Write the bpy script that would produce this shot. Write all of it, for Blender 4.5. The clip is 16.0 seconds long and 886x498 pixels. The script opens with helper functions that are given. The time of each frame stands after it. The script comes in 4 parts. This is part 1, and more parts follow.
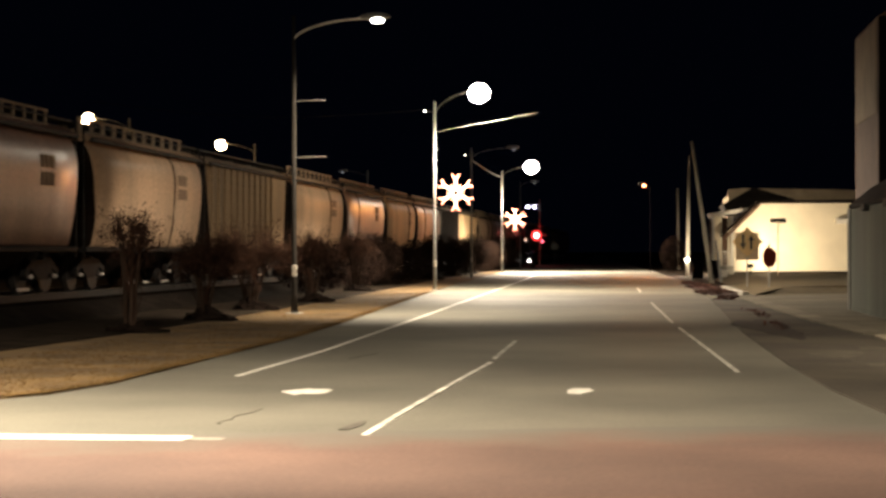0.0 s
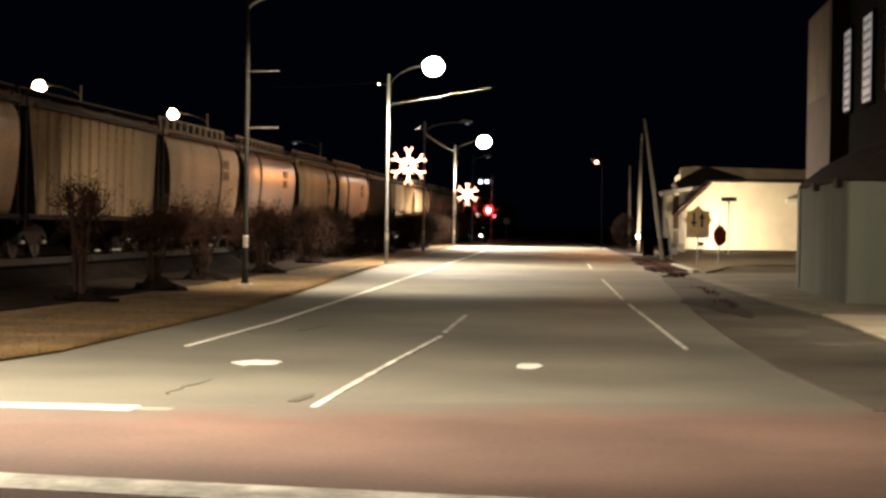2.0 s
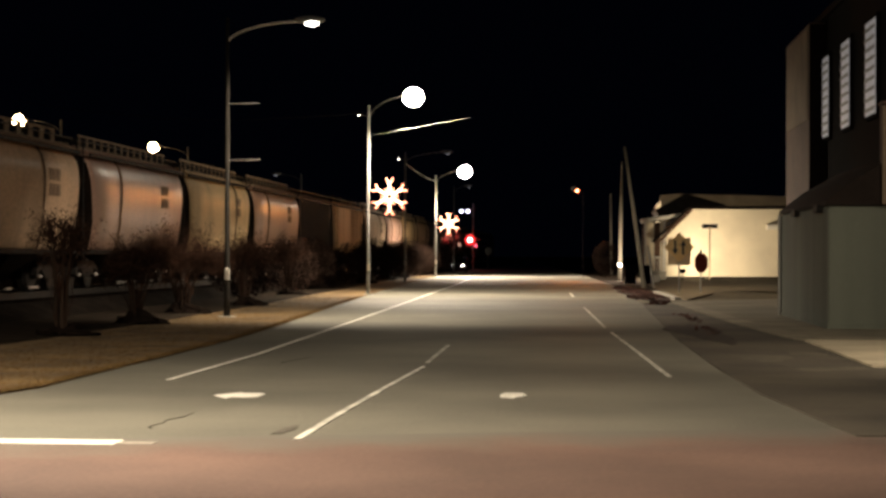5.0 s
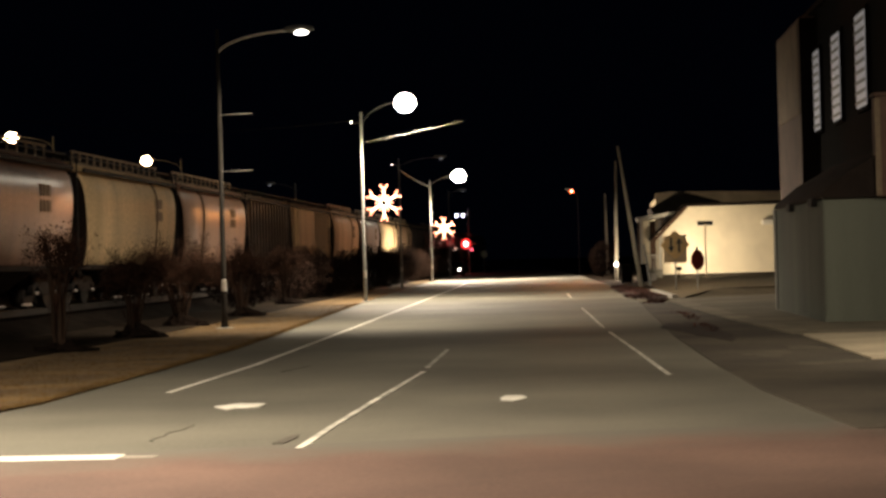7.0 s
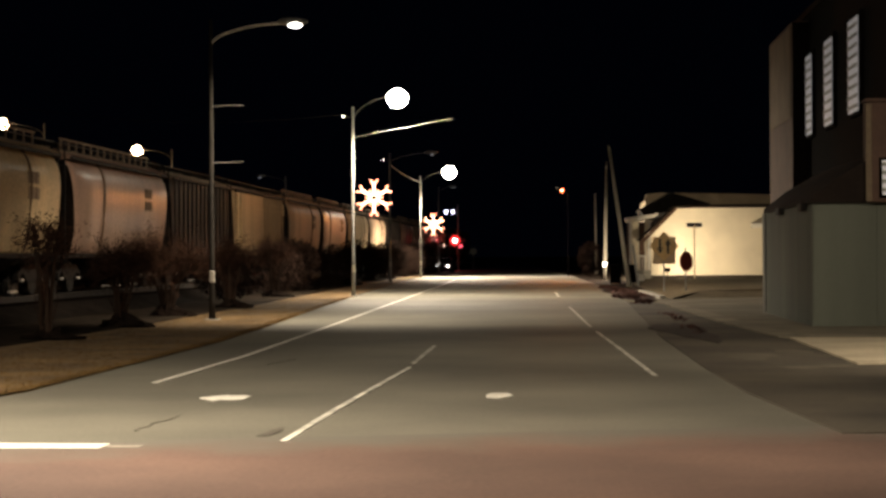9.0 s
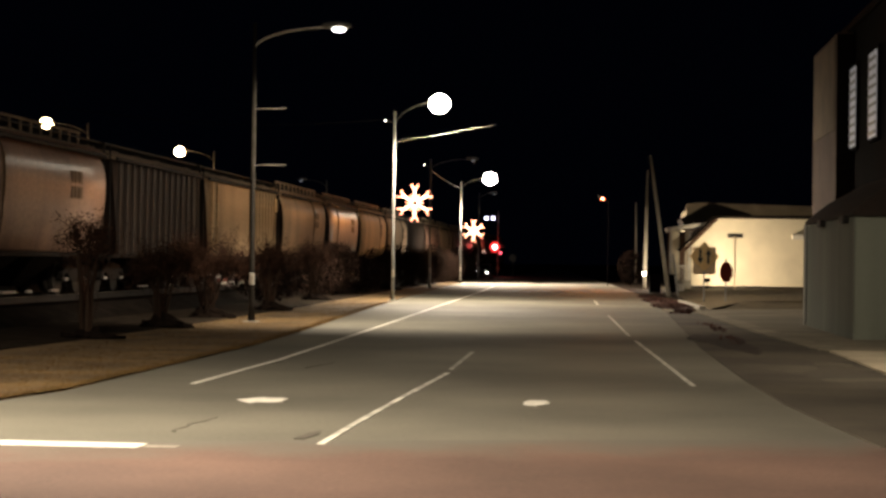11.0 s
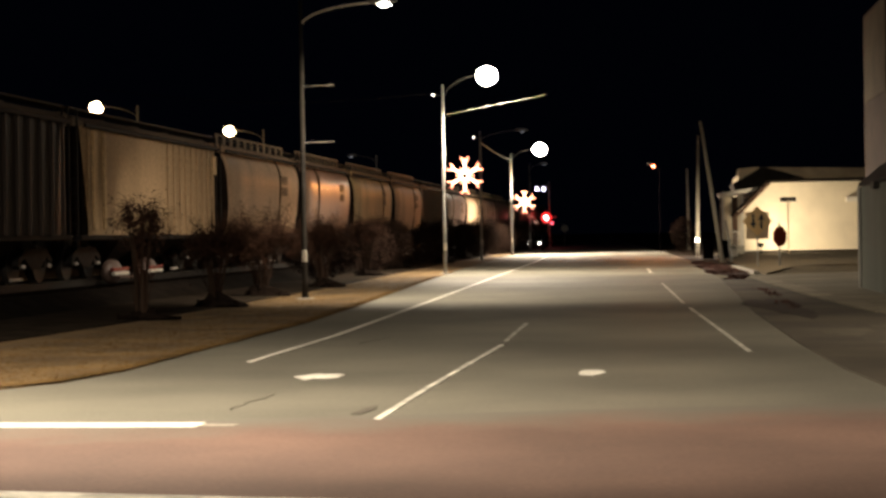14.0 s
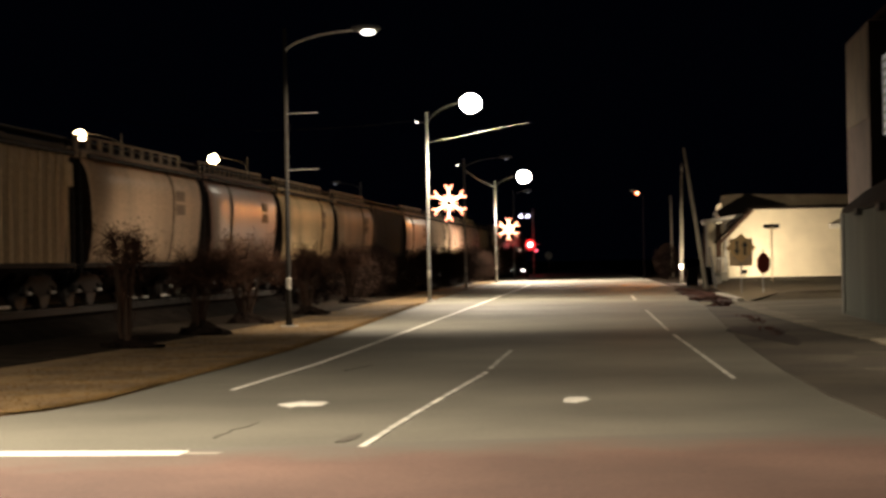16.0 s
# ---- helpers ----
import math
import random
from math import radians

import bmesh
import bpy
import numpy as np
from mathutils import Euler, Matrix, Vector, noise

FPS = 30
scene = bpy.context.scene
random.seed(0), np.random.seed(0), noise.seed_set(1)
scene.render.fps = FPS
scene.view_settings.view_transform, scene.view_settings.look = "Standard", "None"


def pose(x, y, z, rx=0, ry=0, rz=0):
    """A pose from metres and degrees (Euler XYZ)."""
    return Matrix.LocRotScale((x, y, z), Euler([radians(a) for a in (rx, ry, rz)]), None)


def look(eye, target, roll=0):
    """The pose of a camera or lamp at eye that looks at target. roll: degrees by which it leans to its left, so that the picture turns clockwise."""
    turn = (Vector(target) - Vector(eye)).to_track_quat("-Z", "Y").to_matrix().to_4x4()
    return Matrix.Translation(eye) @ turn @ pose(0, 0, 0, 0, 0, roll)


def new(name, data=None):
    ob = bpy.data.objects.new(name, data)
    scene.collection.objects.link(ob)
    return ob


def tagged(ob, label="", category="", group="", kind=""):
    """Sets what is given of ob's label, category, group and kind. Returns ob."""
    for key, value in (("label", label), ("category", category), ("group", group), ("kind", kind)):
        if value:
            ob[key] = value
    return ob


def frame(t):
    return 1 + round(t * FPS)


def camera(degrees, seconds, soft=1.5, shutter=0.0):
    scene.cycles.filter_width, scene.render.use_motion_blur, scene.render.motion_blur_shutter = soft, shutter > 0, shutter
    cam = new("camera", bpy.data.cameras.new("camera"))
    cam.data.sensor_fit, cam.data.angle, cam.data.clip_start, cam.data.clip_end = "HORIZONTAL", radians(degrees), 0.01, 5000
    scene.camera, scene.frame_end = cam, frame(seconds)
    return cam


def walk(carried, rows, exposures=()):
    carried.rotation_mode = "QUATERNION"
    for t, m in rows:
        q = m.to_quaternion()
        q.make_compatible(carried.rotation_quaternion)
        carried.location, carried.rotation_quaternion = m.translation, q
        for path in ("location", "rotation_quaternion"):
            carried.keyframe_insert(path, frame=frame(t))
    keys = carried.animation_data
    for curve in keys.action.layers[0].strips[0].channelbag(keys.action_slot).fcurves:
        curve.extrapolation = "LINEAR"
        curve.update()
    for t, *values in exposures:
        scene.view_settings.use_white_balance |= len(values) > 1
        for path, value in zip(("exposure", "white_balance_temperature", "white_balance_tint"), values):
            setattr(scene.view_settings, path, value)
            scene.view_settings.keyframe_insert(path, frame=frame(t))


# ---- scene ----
# Camera: stands still at the kerb, turns in the hand.
cam = camera(28.0, 16.0, soft=2.9, shutter=0.5)
EYE = (0.0, 0.0, 1.65)


def turned(yaw, pitch, roll):
    a, b = radians(yaw), radians(pitch)
    return look(EYE, (-math.sin(a) * math.cos(b), math.cos(a) * math.cos(b), EYE[2] + math.sin(b)), roll)


# seconds, turn to the left, tilt up, roll
TURNS = [
    (0.0, 6.631, 0.075, -0.117),
    (0.5, 5.704, 0.133, -0.081),
    (1.0, 4.89, 0.109, 0.129),
    (1.2, 4.782, -0.165, 0.283),
    (1.3, 4.828, -0.36, 0.359),
    (1.5, 5.121, -0.614, 0.513),
    (2.0, 5.068, -0.767, 0.806),
    (2.2, 5.167, -0.622, 0.729),
    (2.5, 5.499, -0.504, 0.614),
    (2.8, 6.169, -0.594, 0.148),
    (3.0, 6.451, -0.538, -0.162),
    (3.2, 6.541, -0.463, -0.237),
    (3.5, 6.279, -0.109, -0.35),
    (4.0, 5.444, 0.269, -0.22),
    (4.5, 4.687, 0.328, -0.111),
    (4.7, 4.483, 0.266, 0.204),
    (6.8, 4.398, 0.168, -1.452),
    (7.0, 4.358, 0.358, -1.569),
    (7.5, 4.394, 0.486, -1.301),
    (8.0, 4.433, 0.621, -0.485),
    (8.5, 3.995, 0.28, -0.178),
    (9.0, 4.006, 0.231, -0.317),
    (9.2, 4.284, 0.288, -0.324),
    (11.3, 5.329, 0.498, 0.756),
    (11.4, 5.216, 0.612, 0.93),
    (11.5, 5.163, 0.697, 1.105),
    (11.6, 5.166, 1.177, 0.928),
    (11.7, 5.175, 2.237, 0.751),
    (11.8, 5.083, 2.304, 0.574),
    (11.9, 5.055, 2.363, 0.397),
    (12.0, 5.082, 2.254, 0.22),
    (12.1, 5.03, 1.916, 0.094),
    (12.2, 4.885, 1.591, -0.032),
    (12.3, 4.761, 1.319, -0.158),
    (12.4, 4.632, 1.065, -0.284),
    (12.5, 4.356, 0.766, -0.41),
    (13.0, 3.586, -0.134, -0.078),
    (13.2, 4.105, -0.663, -0.076),
    (13.3, 4.3, -0.816, -0.076),
    (13.5, 4.93, -1.07, -0.074),
    (13.7, 5.831, -0.867, -0.402),
    (13.8, 6.263, -0.735, -0.566),
    (14.0, 6.958, -0.456, -0.894),
    (14.5, 7.715, 0.007, -0.672),
    (15.0, 8.333, 0.238, -0.909),
    (15.5, 7.837, 0.566, -1.205),
    (16.0, 6.432, 0.415, -0.976),
]
walk(cam, [(t, turned(a, b, c)) for t, a, b, c in TURNS], exposures=[(0.0, 0.38), (0.5, 0.47), (1.6, 0.49), (3.2, 0.05), (6.5, -0.23), (10.0, -0.28), (11.5, -0.13), (12.0, -0.05), (12.5, -0.18), (13.5, -0.09), (15.0, -0.06), (15.6, -0.08), (16.0, -0.24)])

# ---- night sky and lamps ----
world = bpy.data.worlds.new("night_sky")
scene.world = world
world.use_nodes = True
bg = world.node_tree.nodes["Background"]
bg.inputs["Color"].default_value = (0.10, 0.16, 0.42, 1)
bg.inputs["Strength"].default_value = 0.003


def lamp(name, place, watts, colour, radius=0.2):
    data = bpy.data.lights.new(name, "POINT")
    data.energy, data.color, data.shadow_soft_size = watts, colour, radius
    ob = new(name, data)
    ob.location = place
    return ob


def spot(name, place, target, watts, colour, angle=150.0, blend=0.5, radius=0.2):
    data = bpy.data.lights.new(name, "SPOT")
    data.energy, data.color, data.shadow_soft_size = watts, colour, radius
    data.spot_size, data.spot_blend = radians(angle), blend
    ob = new(name, data)
    ob.matrix_world = look(place, target)
    return ob


WHITE = (1.0, 0.835, 0.64)
SODIUM = (1.0, 0.34, 0.08)

# ---- materials ----


def material(name, colour, rough=0.7, metal=0.0, spread=0.25, scale=3.0, fine=40.0, bump=0.2, island=0.0, tint=None, streak=False, coat=0.0, shine=0.5):
    m = bpy.data.materials.new(name)
    m.use_nodes = True
    nodes, links = m.node_tree.nodes, m.node_tree.links
    b = nodes["Principled BSDF"]
    b.inputs["Roughness"].default_value = rough
    b.inputs["Metallic"].default_value = metal
    b.inputs["Specular IOR Level"].default_value = shine
    b.inputs["Coat Weight"].default_value = coat
    b.inputs["Coat Roughness"].default_value = 0.28
    pos = nodes.new("ShaderNodeTexCoord")
    mapping = nodes.new("ShaderNodeMapping")
    links.new(pos.outputs["Object"], mapping.inputs["Vector"])
    if streak:
        mapping.inputs["Scale"].default_value = (1, 1, 0.12)
    big = nodes.new("ShaderNodeTexNoise")
    big.inputs["Scale"].default_value, big.inputs["Detail"].default_value = scale, 5
    small = nodes.new("ShaderNodeTexNoise")
    small.inputs["Scale"].default_value, small.inputs["Detail"].default_value = fine, 3
    links.new(mapping.outputs["Vector"], big.inputs["Vector"])
    links.new(pos.outputs["Object"], small.inputs["Vector"])
    ramp = nodes.new("ShaderNodeValToRGB")
    c = Vector(colour)
    dark = Vector(tint) if tint else c * (1 - spread)
    ramp.color_ramp.elements[0].position, ramp.color_ramp.elements[1].position = 0.36, 0.66
    ramp.color_ramp.elements[0].color = (*dark, 1)
    ramp.color_ramp.elements[1].color = (*(c * (1 + spread * 0.5)), 1)
    links.new(big.outputs["Fac"], ramp.inputs["Fac"])
    mul = nodes.new("ShaderNodeMix")
    mul.data_type, mul.blend_type = "RGBA", "MULTIPLY"
    mul.inputs["Factor"].default_value = 0.5
    links.new(ramp.outputs["Color"], mul.inputs["A"])
    tone = nodes.new("ShaderNodeMapRange")
    tone.inputs["From Min"].default_value, tone.inputs["From Max"].default_value = 0.25, 0.75
    tone.inputs["To Min"].default_value, tone.inputs["To Max"].default_value = 0.55, 1.35
    links.new(small.outputs["Fac"], tone.inputs["Value"])
    links.new(tone.outputs["Result"], mul.inputs["B"])
    last = mul.outputs["Result"]
    if island:
        rnd = nodes.new("ShaderNodeNewGeometry")
        hsv = nodes.new("ShaderNodeHueSaturation")
        r = nodes.new("ShaderNodeMapRange")
        r.inputs["To Min"].default_value, r.inputs["To Max"].default_value = 1 - island, 1 + island
        links.new(rnd.outputs["Random Per Island"], r.inputs["Value"])
        links.new(r.outputs["Result"], hsv.inputs["Value"])
        links.new(last, hsv.inputs["Color"])
        last = hsv.outputs["Color"]
    links.new(last, b.inputs["Base Color"])
    if bump:
        bn = nodes.new("ShaderNodeBump")
        bn.inputs["Strength"].default_value, bn.inputs["Distance"].default_value = bump, 0.02
        links.new(small.outputs["Fac"], bn.inputs["Height"])
        links.new(bn.outputs["Normal"], b.inputs["Normal"])
    return m


def glow(name, colour, strength):
    m = bpy.data.materials.new(name)
    m.use_nodes = True
    b = m.node_tree.nodes["Principled BSDF"]
    b.inputs["Base Color"].default_value = (*[min(1, c * 0.8) for c in colour], 1)
    b.inputs["Emission Color"].default_value = (*colour, 1)
    b.inputs["Emission Strength"].default_value = strength
    return m


ASPHALT = material("worn_asphalt", (0.137, 0.130, 0.100), 0.74, spread=0.32, scale=0.22, fine=22, bump=0.25)
RED_ASPHALT = material("reddish_asphalt", (0.138, 0.082, 0.061), 0.75, spread=0.3, scale=0.4, fine=20, bump=0.25)


def fade_to_grey(m):
    """The red mixes to grey over the last metre and a half of the crossing street."""
    nodes, links = m.node_tree.nodes, m.node_tree.links
    socket = nodes["Principled BSDF"].inputs["Base Color"]
    before = socket.links[0].from_socket
    pos = nodes.new("ShaderNodeTexCoord")
    xyz = nodes.new("ShaderNodeSeparateXYZ")
    links.new(pos.outputs["Object"], xyz.inputs["Vector"])
    slant = nodes.new("ShaderNodeMath")
    slant.operation = "MULTIPLY_ADD"
    slant.inputs[1].default_value = -0.24
    links.new(xyz.outputs["X"], slant.inputs[0])
    links.new(xyz.outputs["Y"], slant.inputs[2])
    patch = nodes.new("ShaderNodeTexNoise")
    patch.inputs["Scale"].default_value, patch.inputs["Detail"].default_value = 1.1, 6
    links.new(pos.outputs["Object"], patch.inputs["Vector"])
    rough = nodes.new("ShaderNodeMath")
    rough.operation = "MULTIPLY_ADD"
    rough.inputs[1].default_value = 2.2
    links.new(patch.outputs["Fac"], rough.inputs[0])
    links.new(slant.outputs["Value"], rough.inputs[2])
    span = nodes.new("ShaderNodeMapRange")
    span.inputs["From Min"].default_value, span.inputs["From Max"].default_value = 16.2, 17.7
    links.new(rough.outputs["Value"], span.inputs["Value"])
    mix = nodes.new("ShaderNodeMix")
    mix.data_type = "RGBA"
    links.new(span.outputs["Result"], mix.inputs["Factor"])
    links.new(before, mix.inputs["A"])
    mix.inputs["B"].default_value = (0.115, 0.108, 0.087, 1)
    links.new(mix.outputs["Result"], socket)


fade_to_grey(RED_ASPHALT)
DARK_ASPHALT = material("dark_patched_asphalt", (0.076, 0.063, 0.044), 0.85, spread=0.55, scale=0.35, fine=14, bump=0.3)
PAINT = material("road_paint", (0.72, 0.70, 0.62), 0.6, spread=0.12, scale=2.5, fine=18, bump=0.1)
PAINT2 = material("thinning_road_paint", (0.62, 0.60, 0.52), 0.6, spread=0.5, scale=2.2, fine=14, bump=0.1)
FADED_PAINT = material("fading_road_paint", (0.27, 0.245, 0.20), 0.65, spread=0.4, scale=2.0, fine=12, bump=0.1)
WORN_PAINT = material("worn_road_paint", (0.50, 0.48, 0.41), 0.65, spread=0.45, scale=1.6, fine=12, bump=0.1)
GRASS = material("dry_winter_grass", (0.136, 0.084, 0.031), 0.95, spread=0.4, scale=0.7, fine=5, bump=0.06, tint=(0.075, 0.046, 0.018))
LAWN = material("short_lawn", (0.110, 0.080, 0.038), 0.95, spread=0.4, scale=0.8, fine=24, bump=0.7)
SOIL = material("bare_soil", (0.034, 0.024, 0.017), 0.95, spread=0.5, scale=0.9, fine=16, bump=0.8, shine=0.05)
# The dark under the train is put into this near-black ballast colour.
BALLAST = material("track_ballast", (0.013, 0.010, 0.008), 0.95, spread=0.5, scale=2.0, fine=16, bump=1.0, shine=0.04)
CONCRETE = material("pale_concrete", (0.42, 0.36, 0.25), 0.85, spread=0.2, scale=0.7, fine=25, bump=0.2)
KERB = material("kerb_concrete", (0.34, 0.32, 0.27), 0.85, spread=0.25, scale=1.5, fine=25, bump=0.2)
LITTER = material("fallen_leaves", (0.068, 0.027, 0.019), 0.95, spread=0.4, scale=3, fine=20, bump=0.5, island=0.5)
GALV = material("galvanised_steel", (0.27, 0.265, 0.245), 0.5, 0.4, spread=0.15, scale=3, fine=40, bump=0.05)
# Near black puts night on the sodium pole; the dark bins share it.
NIGHTBLACK = material("sooty_black_steel", (0.004, 0.003, 0.003), 0.95, spread=0.3, scale=3, fine=30, bump=0.0, shine=0.02)
# Same arm steel in three tones; each arm's light is in the colour.
SHADEARM = material("dark_lamp_arm_steel", (0.055, 0.05, 0.048), 0.7, 0.2, spread=0.2, scale=3, fine=40, bump=0.05)
LITARM = material("pale_painted_arm", (0.62, 0.58, 0.52), 0.6, 0.0, spread=0.15, scale=3, fine=40, bump=0.05)
ARMSTEEL = material("dull_lamp_arm_steel", (0.19, 0.18, 0.17), 0.6, 0.3, spread=0.2, scale=3, fine=40, bump=0.05)
DARKSTEEL = material("dark_steel", (0.018, 0.016, 0.015), 0.7, 0.0, spread=0.3, scale=3, fine=30, bump=0.1, shine=0.12)
WHEELSTEEL = material("worn_wheel_steel", (0.020, 0.016, 0.014), 0.6, 0.1, spread=0.3, scale=6, fine=30, bump=0.05)
RAILSTEEL = material("rail_steel", (0.020, 0.015, 0.012), 0.7, 0.0, spread=0.2, scale=2, fine=30, bump=0.05)
RAILHEAD = material("polished_rail_head", (0.07, 0.058, 0.05), 0.3, 1.0, spread=0.7, scale=0.35, fine=3, bump=0.05)
WOODPOLE = material("weathered_pole_wood", (0.36, 0.32, 0.25), 0.85, spread=0.3, scale=4, fine=30, bump=0.4, streak=True)
BARK = material("crape_bark", (0.030, 0.019, 0.013), 0.85, spread=0.4, scale=6, fine=40, bump=0.3, streak=True, shine=0.1)
TWIG = material("dry_twigs_and_seed_heads", (0.034, 0.0175, 0.0115), 0.95, spread=0.4, scale=6, fine=30, bump=0.0, island=0.5, shine=0.02)
SHRUBLEAF = material("dark_shrub_leaves", (0.020, 0.012, 0.009), 0.95, spread=0.4, scale=6, fine=30, bump=0.0, island=0.4, shine=0.02)
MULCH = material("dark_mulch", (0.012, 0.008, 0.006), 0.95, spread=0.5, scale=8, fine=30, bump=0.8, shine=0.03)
BRICK = material("red_brown_brick", (0.066, 0.036, 0.024), 0.85, spread=0.3, scale=1.2, fine=20, bump=0.3)
STONE = material("tan_trim_stone", (0.125, 0.092, 0.057), 0.85, spread=0.2, scale=1.2, fine=20, bump=0.2)
BACKWALL = material("pale_weathered_render", (0.36, 0.30, 0.21), 0.9, spread=0.25, scale=0.8, fine=14, bump=0.15)
# Recess shade is in this near-black colour: wall, roof and window surrounds.
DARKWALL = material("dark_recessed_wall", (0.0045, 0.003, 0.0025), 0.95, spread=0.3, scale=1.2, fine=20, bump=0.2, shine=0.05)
GREYPANEL = material("grey_green_siding", (0.108, 0.116, 0.092), 0.85, spread=0.25, scale=0.6, fine=90, bump=0.05, streak=True, shine=0.2)
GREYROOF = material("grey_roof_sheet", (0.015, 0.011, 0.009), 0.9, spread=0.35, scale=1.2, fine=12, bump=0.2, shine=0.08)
CREAM = material("cream_stucco", (0.74, 0.66, 0.50), 0.9, spread=0.08, scale=0.9, fine=25, bump=0.15)
WHITEPAINT = material("white_trim_paint", (0.72, 0.68, 0.60), 0.6, spread=0.1, scale=2, fine=25, bump=0.05)
SHINGLE = material("dark_shingles", (0.035, 0.03, 0.026), 0.9, spread=0.3, scale=3, fine=14, bump=0.5)
BROWNFASCIA = material("brown_fascia", (0.09, 0.045, 0.025), 0.8, spread=0.2, scale=3, fine=20, bump=0.1)
YELLOW = material("yellow_sign_sheet", (0.72, 0.50, 0.22), 0.5, spread=0.08, scale=4, fine=30, bump=0.0)
BLACK = material("black_paint", (0.012, 0.012, 0.012), 0.5, spread=0.2, scale=4, fine=30, bump=0.0)
REDSIGN = material("red_sign_sheet", (0.22, 0.03, 0.02), 0.5, spread=0.15, scale=4, fine=30, bump=0.0)
SIGNBACK = material("bare_sign_back", (0.62, 0.48, 0.30), 0.6, 0.1, spread=0.15, scale=4, fine=30, bump=0.0)
CARPAINT = material("dark_car_paint", (0.03, 0.03, 0.035), 0.3, 0.2, spread=0.1, scale=2, fine=20, bump=0.0, coat=0.8)
GLASS = material("dark_glass", (0.02, 0.02, 0.022), 0.08, spread=0.1, scale=1, fine=4, bump=0.0)
RUBBER = material("tyre_rubber", (0.02, 0.02, 0.02), 0.85, spread=0.2, scale=4, fine=30, bump=0.1)

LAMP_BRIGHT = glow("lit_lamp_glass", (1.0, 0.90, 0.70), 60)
LAMP_SOFT = glow("half_lit_lamp_glass", (1.0, 0.95, 0.85), 9)
LAMP_FAR = glow("warm_lit_lamp_glass", (1.0, 0.66, 0.32), 40)
LAMP_DIM = glow("dim_lamp_glass", (0.8, 0.85, 1.0), 0.15)
LAMP_SODIUM = glow("sodium_lamp_glass", (1.0, 0.10, 0.02), 7)
LAMP_CORE = glow("white_hot_lamp_core", (1.0, 0.72, 0.45), 10)
LAMP_ORANGE = glow("orange_lamp_glass", (1.0, 0.30, 0.12), 5)
BULB_WARM = glow("warm_rope_light", (1.0, 0.32, 0.19), 5.5)
BULB_CORE = glow("bright_rope_light", (1.0, 0.70, 0.42), 10)
SIGNAL_HALO = glow("red_signal_lens", (1.0, 0.04, 0.04), 1.3)
SIGNAL_CORE = glow("hot_signal_lens", (1.0, 0.45, 0.40), 14)
SIGNAL_DIM = glow("dim_red_lens", (1.0, 0.10, 0.16), 4)
SIGNAL_BLUE = glow("pale_signal_lens", (0.75, 0.75, 1.0), 8)
SIGNAL_WARM = glow("warm_signal_lens", (1.0, 0.62, 0.45), 2.2)
HEADLIGHT = glow("headlight", (1.0, 0.92, 0.75), 14)
WINDOW_LIT = glow("lit_window_pane", (0.80, 0.80, 0.86), 0.13)

# ---- mesh helpers ----


def part(name, bm, mat, parent=None, label="", smooth=False):
    me = bpy.data.meshes.new(name)
    bm.normal_update()
    bm.to_mesh(me)
    bm.free()
    me.materials.append(mat)
    if smooth:
        for p in me.polygons:
            p.use_smooth = True
    ob = new(name, me)
    ob.parent = parent
    return tagged(ob, label)


def again(ob, place, parent, turn=0.0):
    """Another part on the same mesh."""
    o = new(ob.name.split(".")[0], ob.data)
    o.parent = parent
    o.matrix_basis = pose(*place, 0, 0, turn)
    return o


def thing(name, place, label, category, group="", turn=0.0, kind=""):
    e = new(name)
    e.matrix_basis = pose(*place, 0, 0, turn)
    return tagged(e, label, category, group, kind)


def box(bm, x0, x1, y0, y1, z0, z1, bevel=0.0):
    r = bmesh.ops.create_cube(bm, size=1.0)
    for v in r["verts"]:
        v.co = Vector((x0 + (v.co.x + 0.5) * (x1 - x0), y0 + (v.co.y + 0.5) * (y1 - y0), z0 + (v.co.z + 0.5) * (z1 - z0)))
    if bevel:
        edges = list({e for v in r["verts"] for e in v.link_edges})
        bmesh.ops.bevel(bm, geom=edges, offset=bevel, segments=1, affect="EDGES")
    return bm


def boxed(*args, bevel=0.0):
    return box(bmesh.new(), *args, bevel=bevel)


def tube(bm, points, radii, sides=8, caps=True):
    """A round bar along points, with a radius at each."""
    points = [Vector(p) for p in points]
    if not isinstance(radii, (list, tuple)):
        radii = [radii] * len(points)
    rings = []
    for i, p in enumerate(points):
        way = (points[min(i + 1, len(points) - 1)] - points[max(i - 1, 0)]).normalized()
        side = way.cross(Vector((0, 0, 1)))
        if side.length < 0.1:
            side = way.cross(Vector((1, 0, 0)))
        side.normalize()
        up = side.cross(way)
        rings.append([bm.verts.new(p + radii[i] * (math.cos(a) * side + math.sin(a) * up)) for a in [2 * math.pi * k / sides for k in range(sides)]])
    for a, b in zip(rings, rings[1:]):
        for k in range(sides):
            bm.faces.new((a[k], a[(k + 1) % sides], b[(k + 1) % sides], b[k]))
    if caps:
        bm.faces.new(rings[0][::-1])
        bm.faces.new(rings[-1])
    return bm


def bar(points, radii, sides=8):
    return tube(bmesh.new(), points, radii, sides)


def prism(outline, z0, z1):
    """A solid from an outline (x, y) seen from above."""
    bm = bmesh.new()
    low = [bm.verts.new((x, y, z0)) for x, y in outline]
    high = [bm.verts.new((x, y, z1)) for x, y in outline]
    bm.faces.new(high)
    bm.faces.new(low[::-1])
    n = len(outline)
    for i in range(n):
        bm.faces.new((low[i], low[(i + 1) % n], high[(i + 1) % n], high[i]))
    bmesh.ops.recalc_face_normals(bm, faces=bm.faces)
    return bm


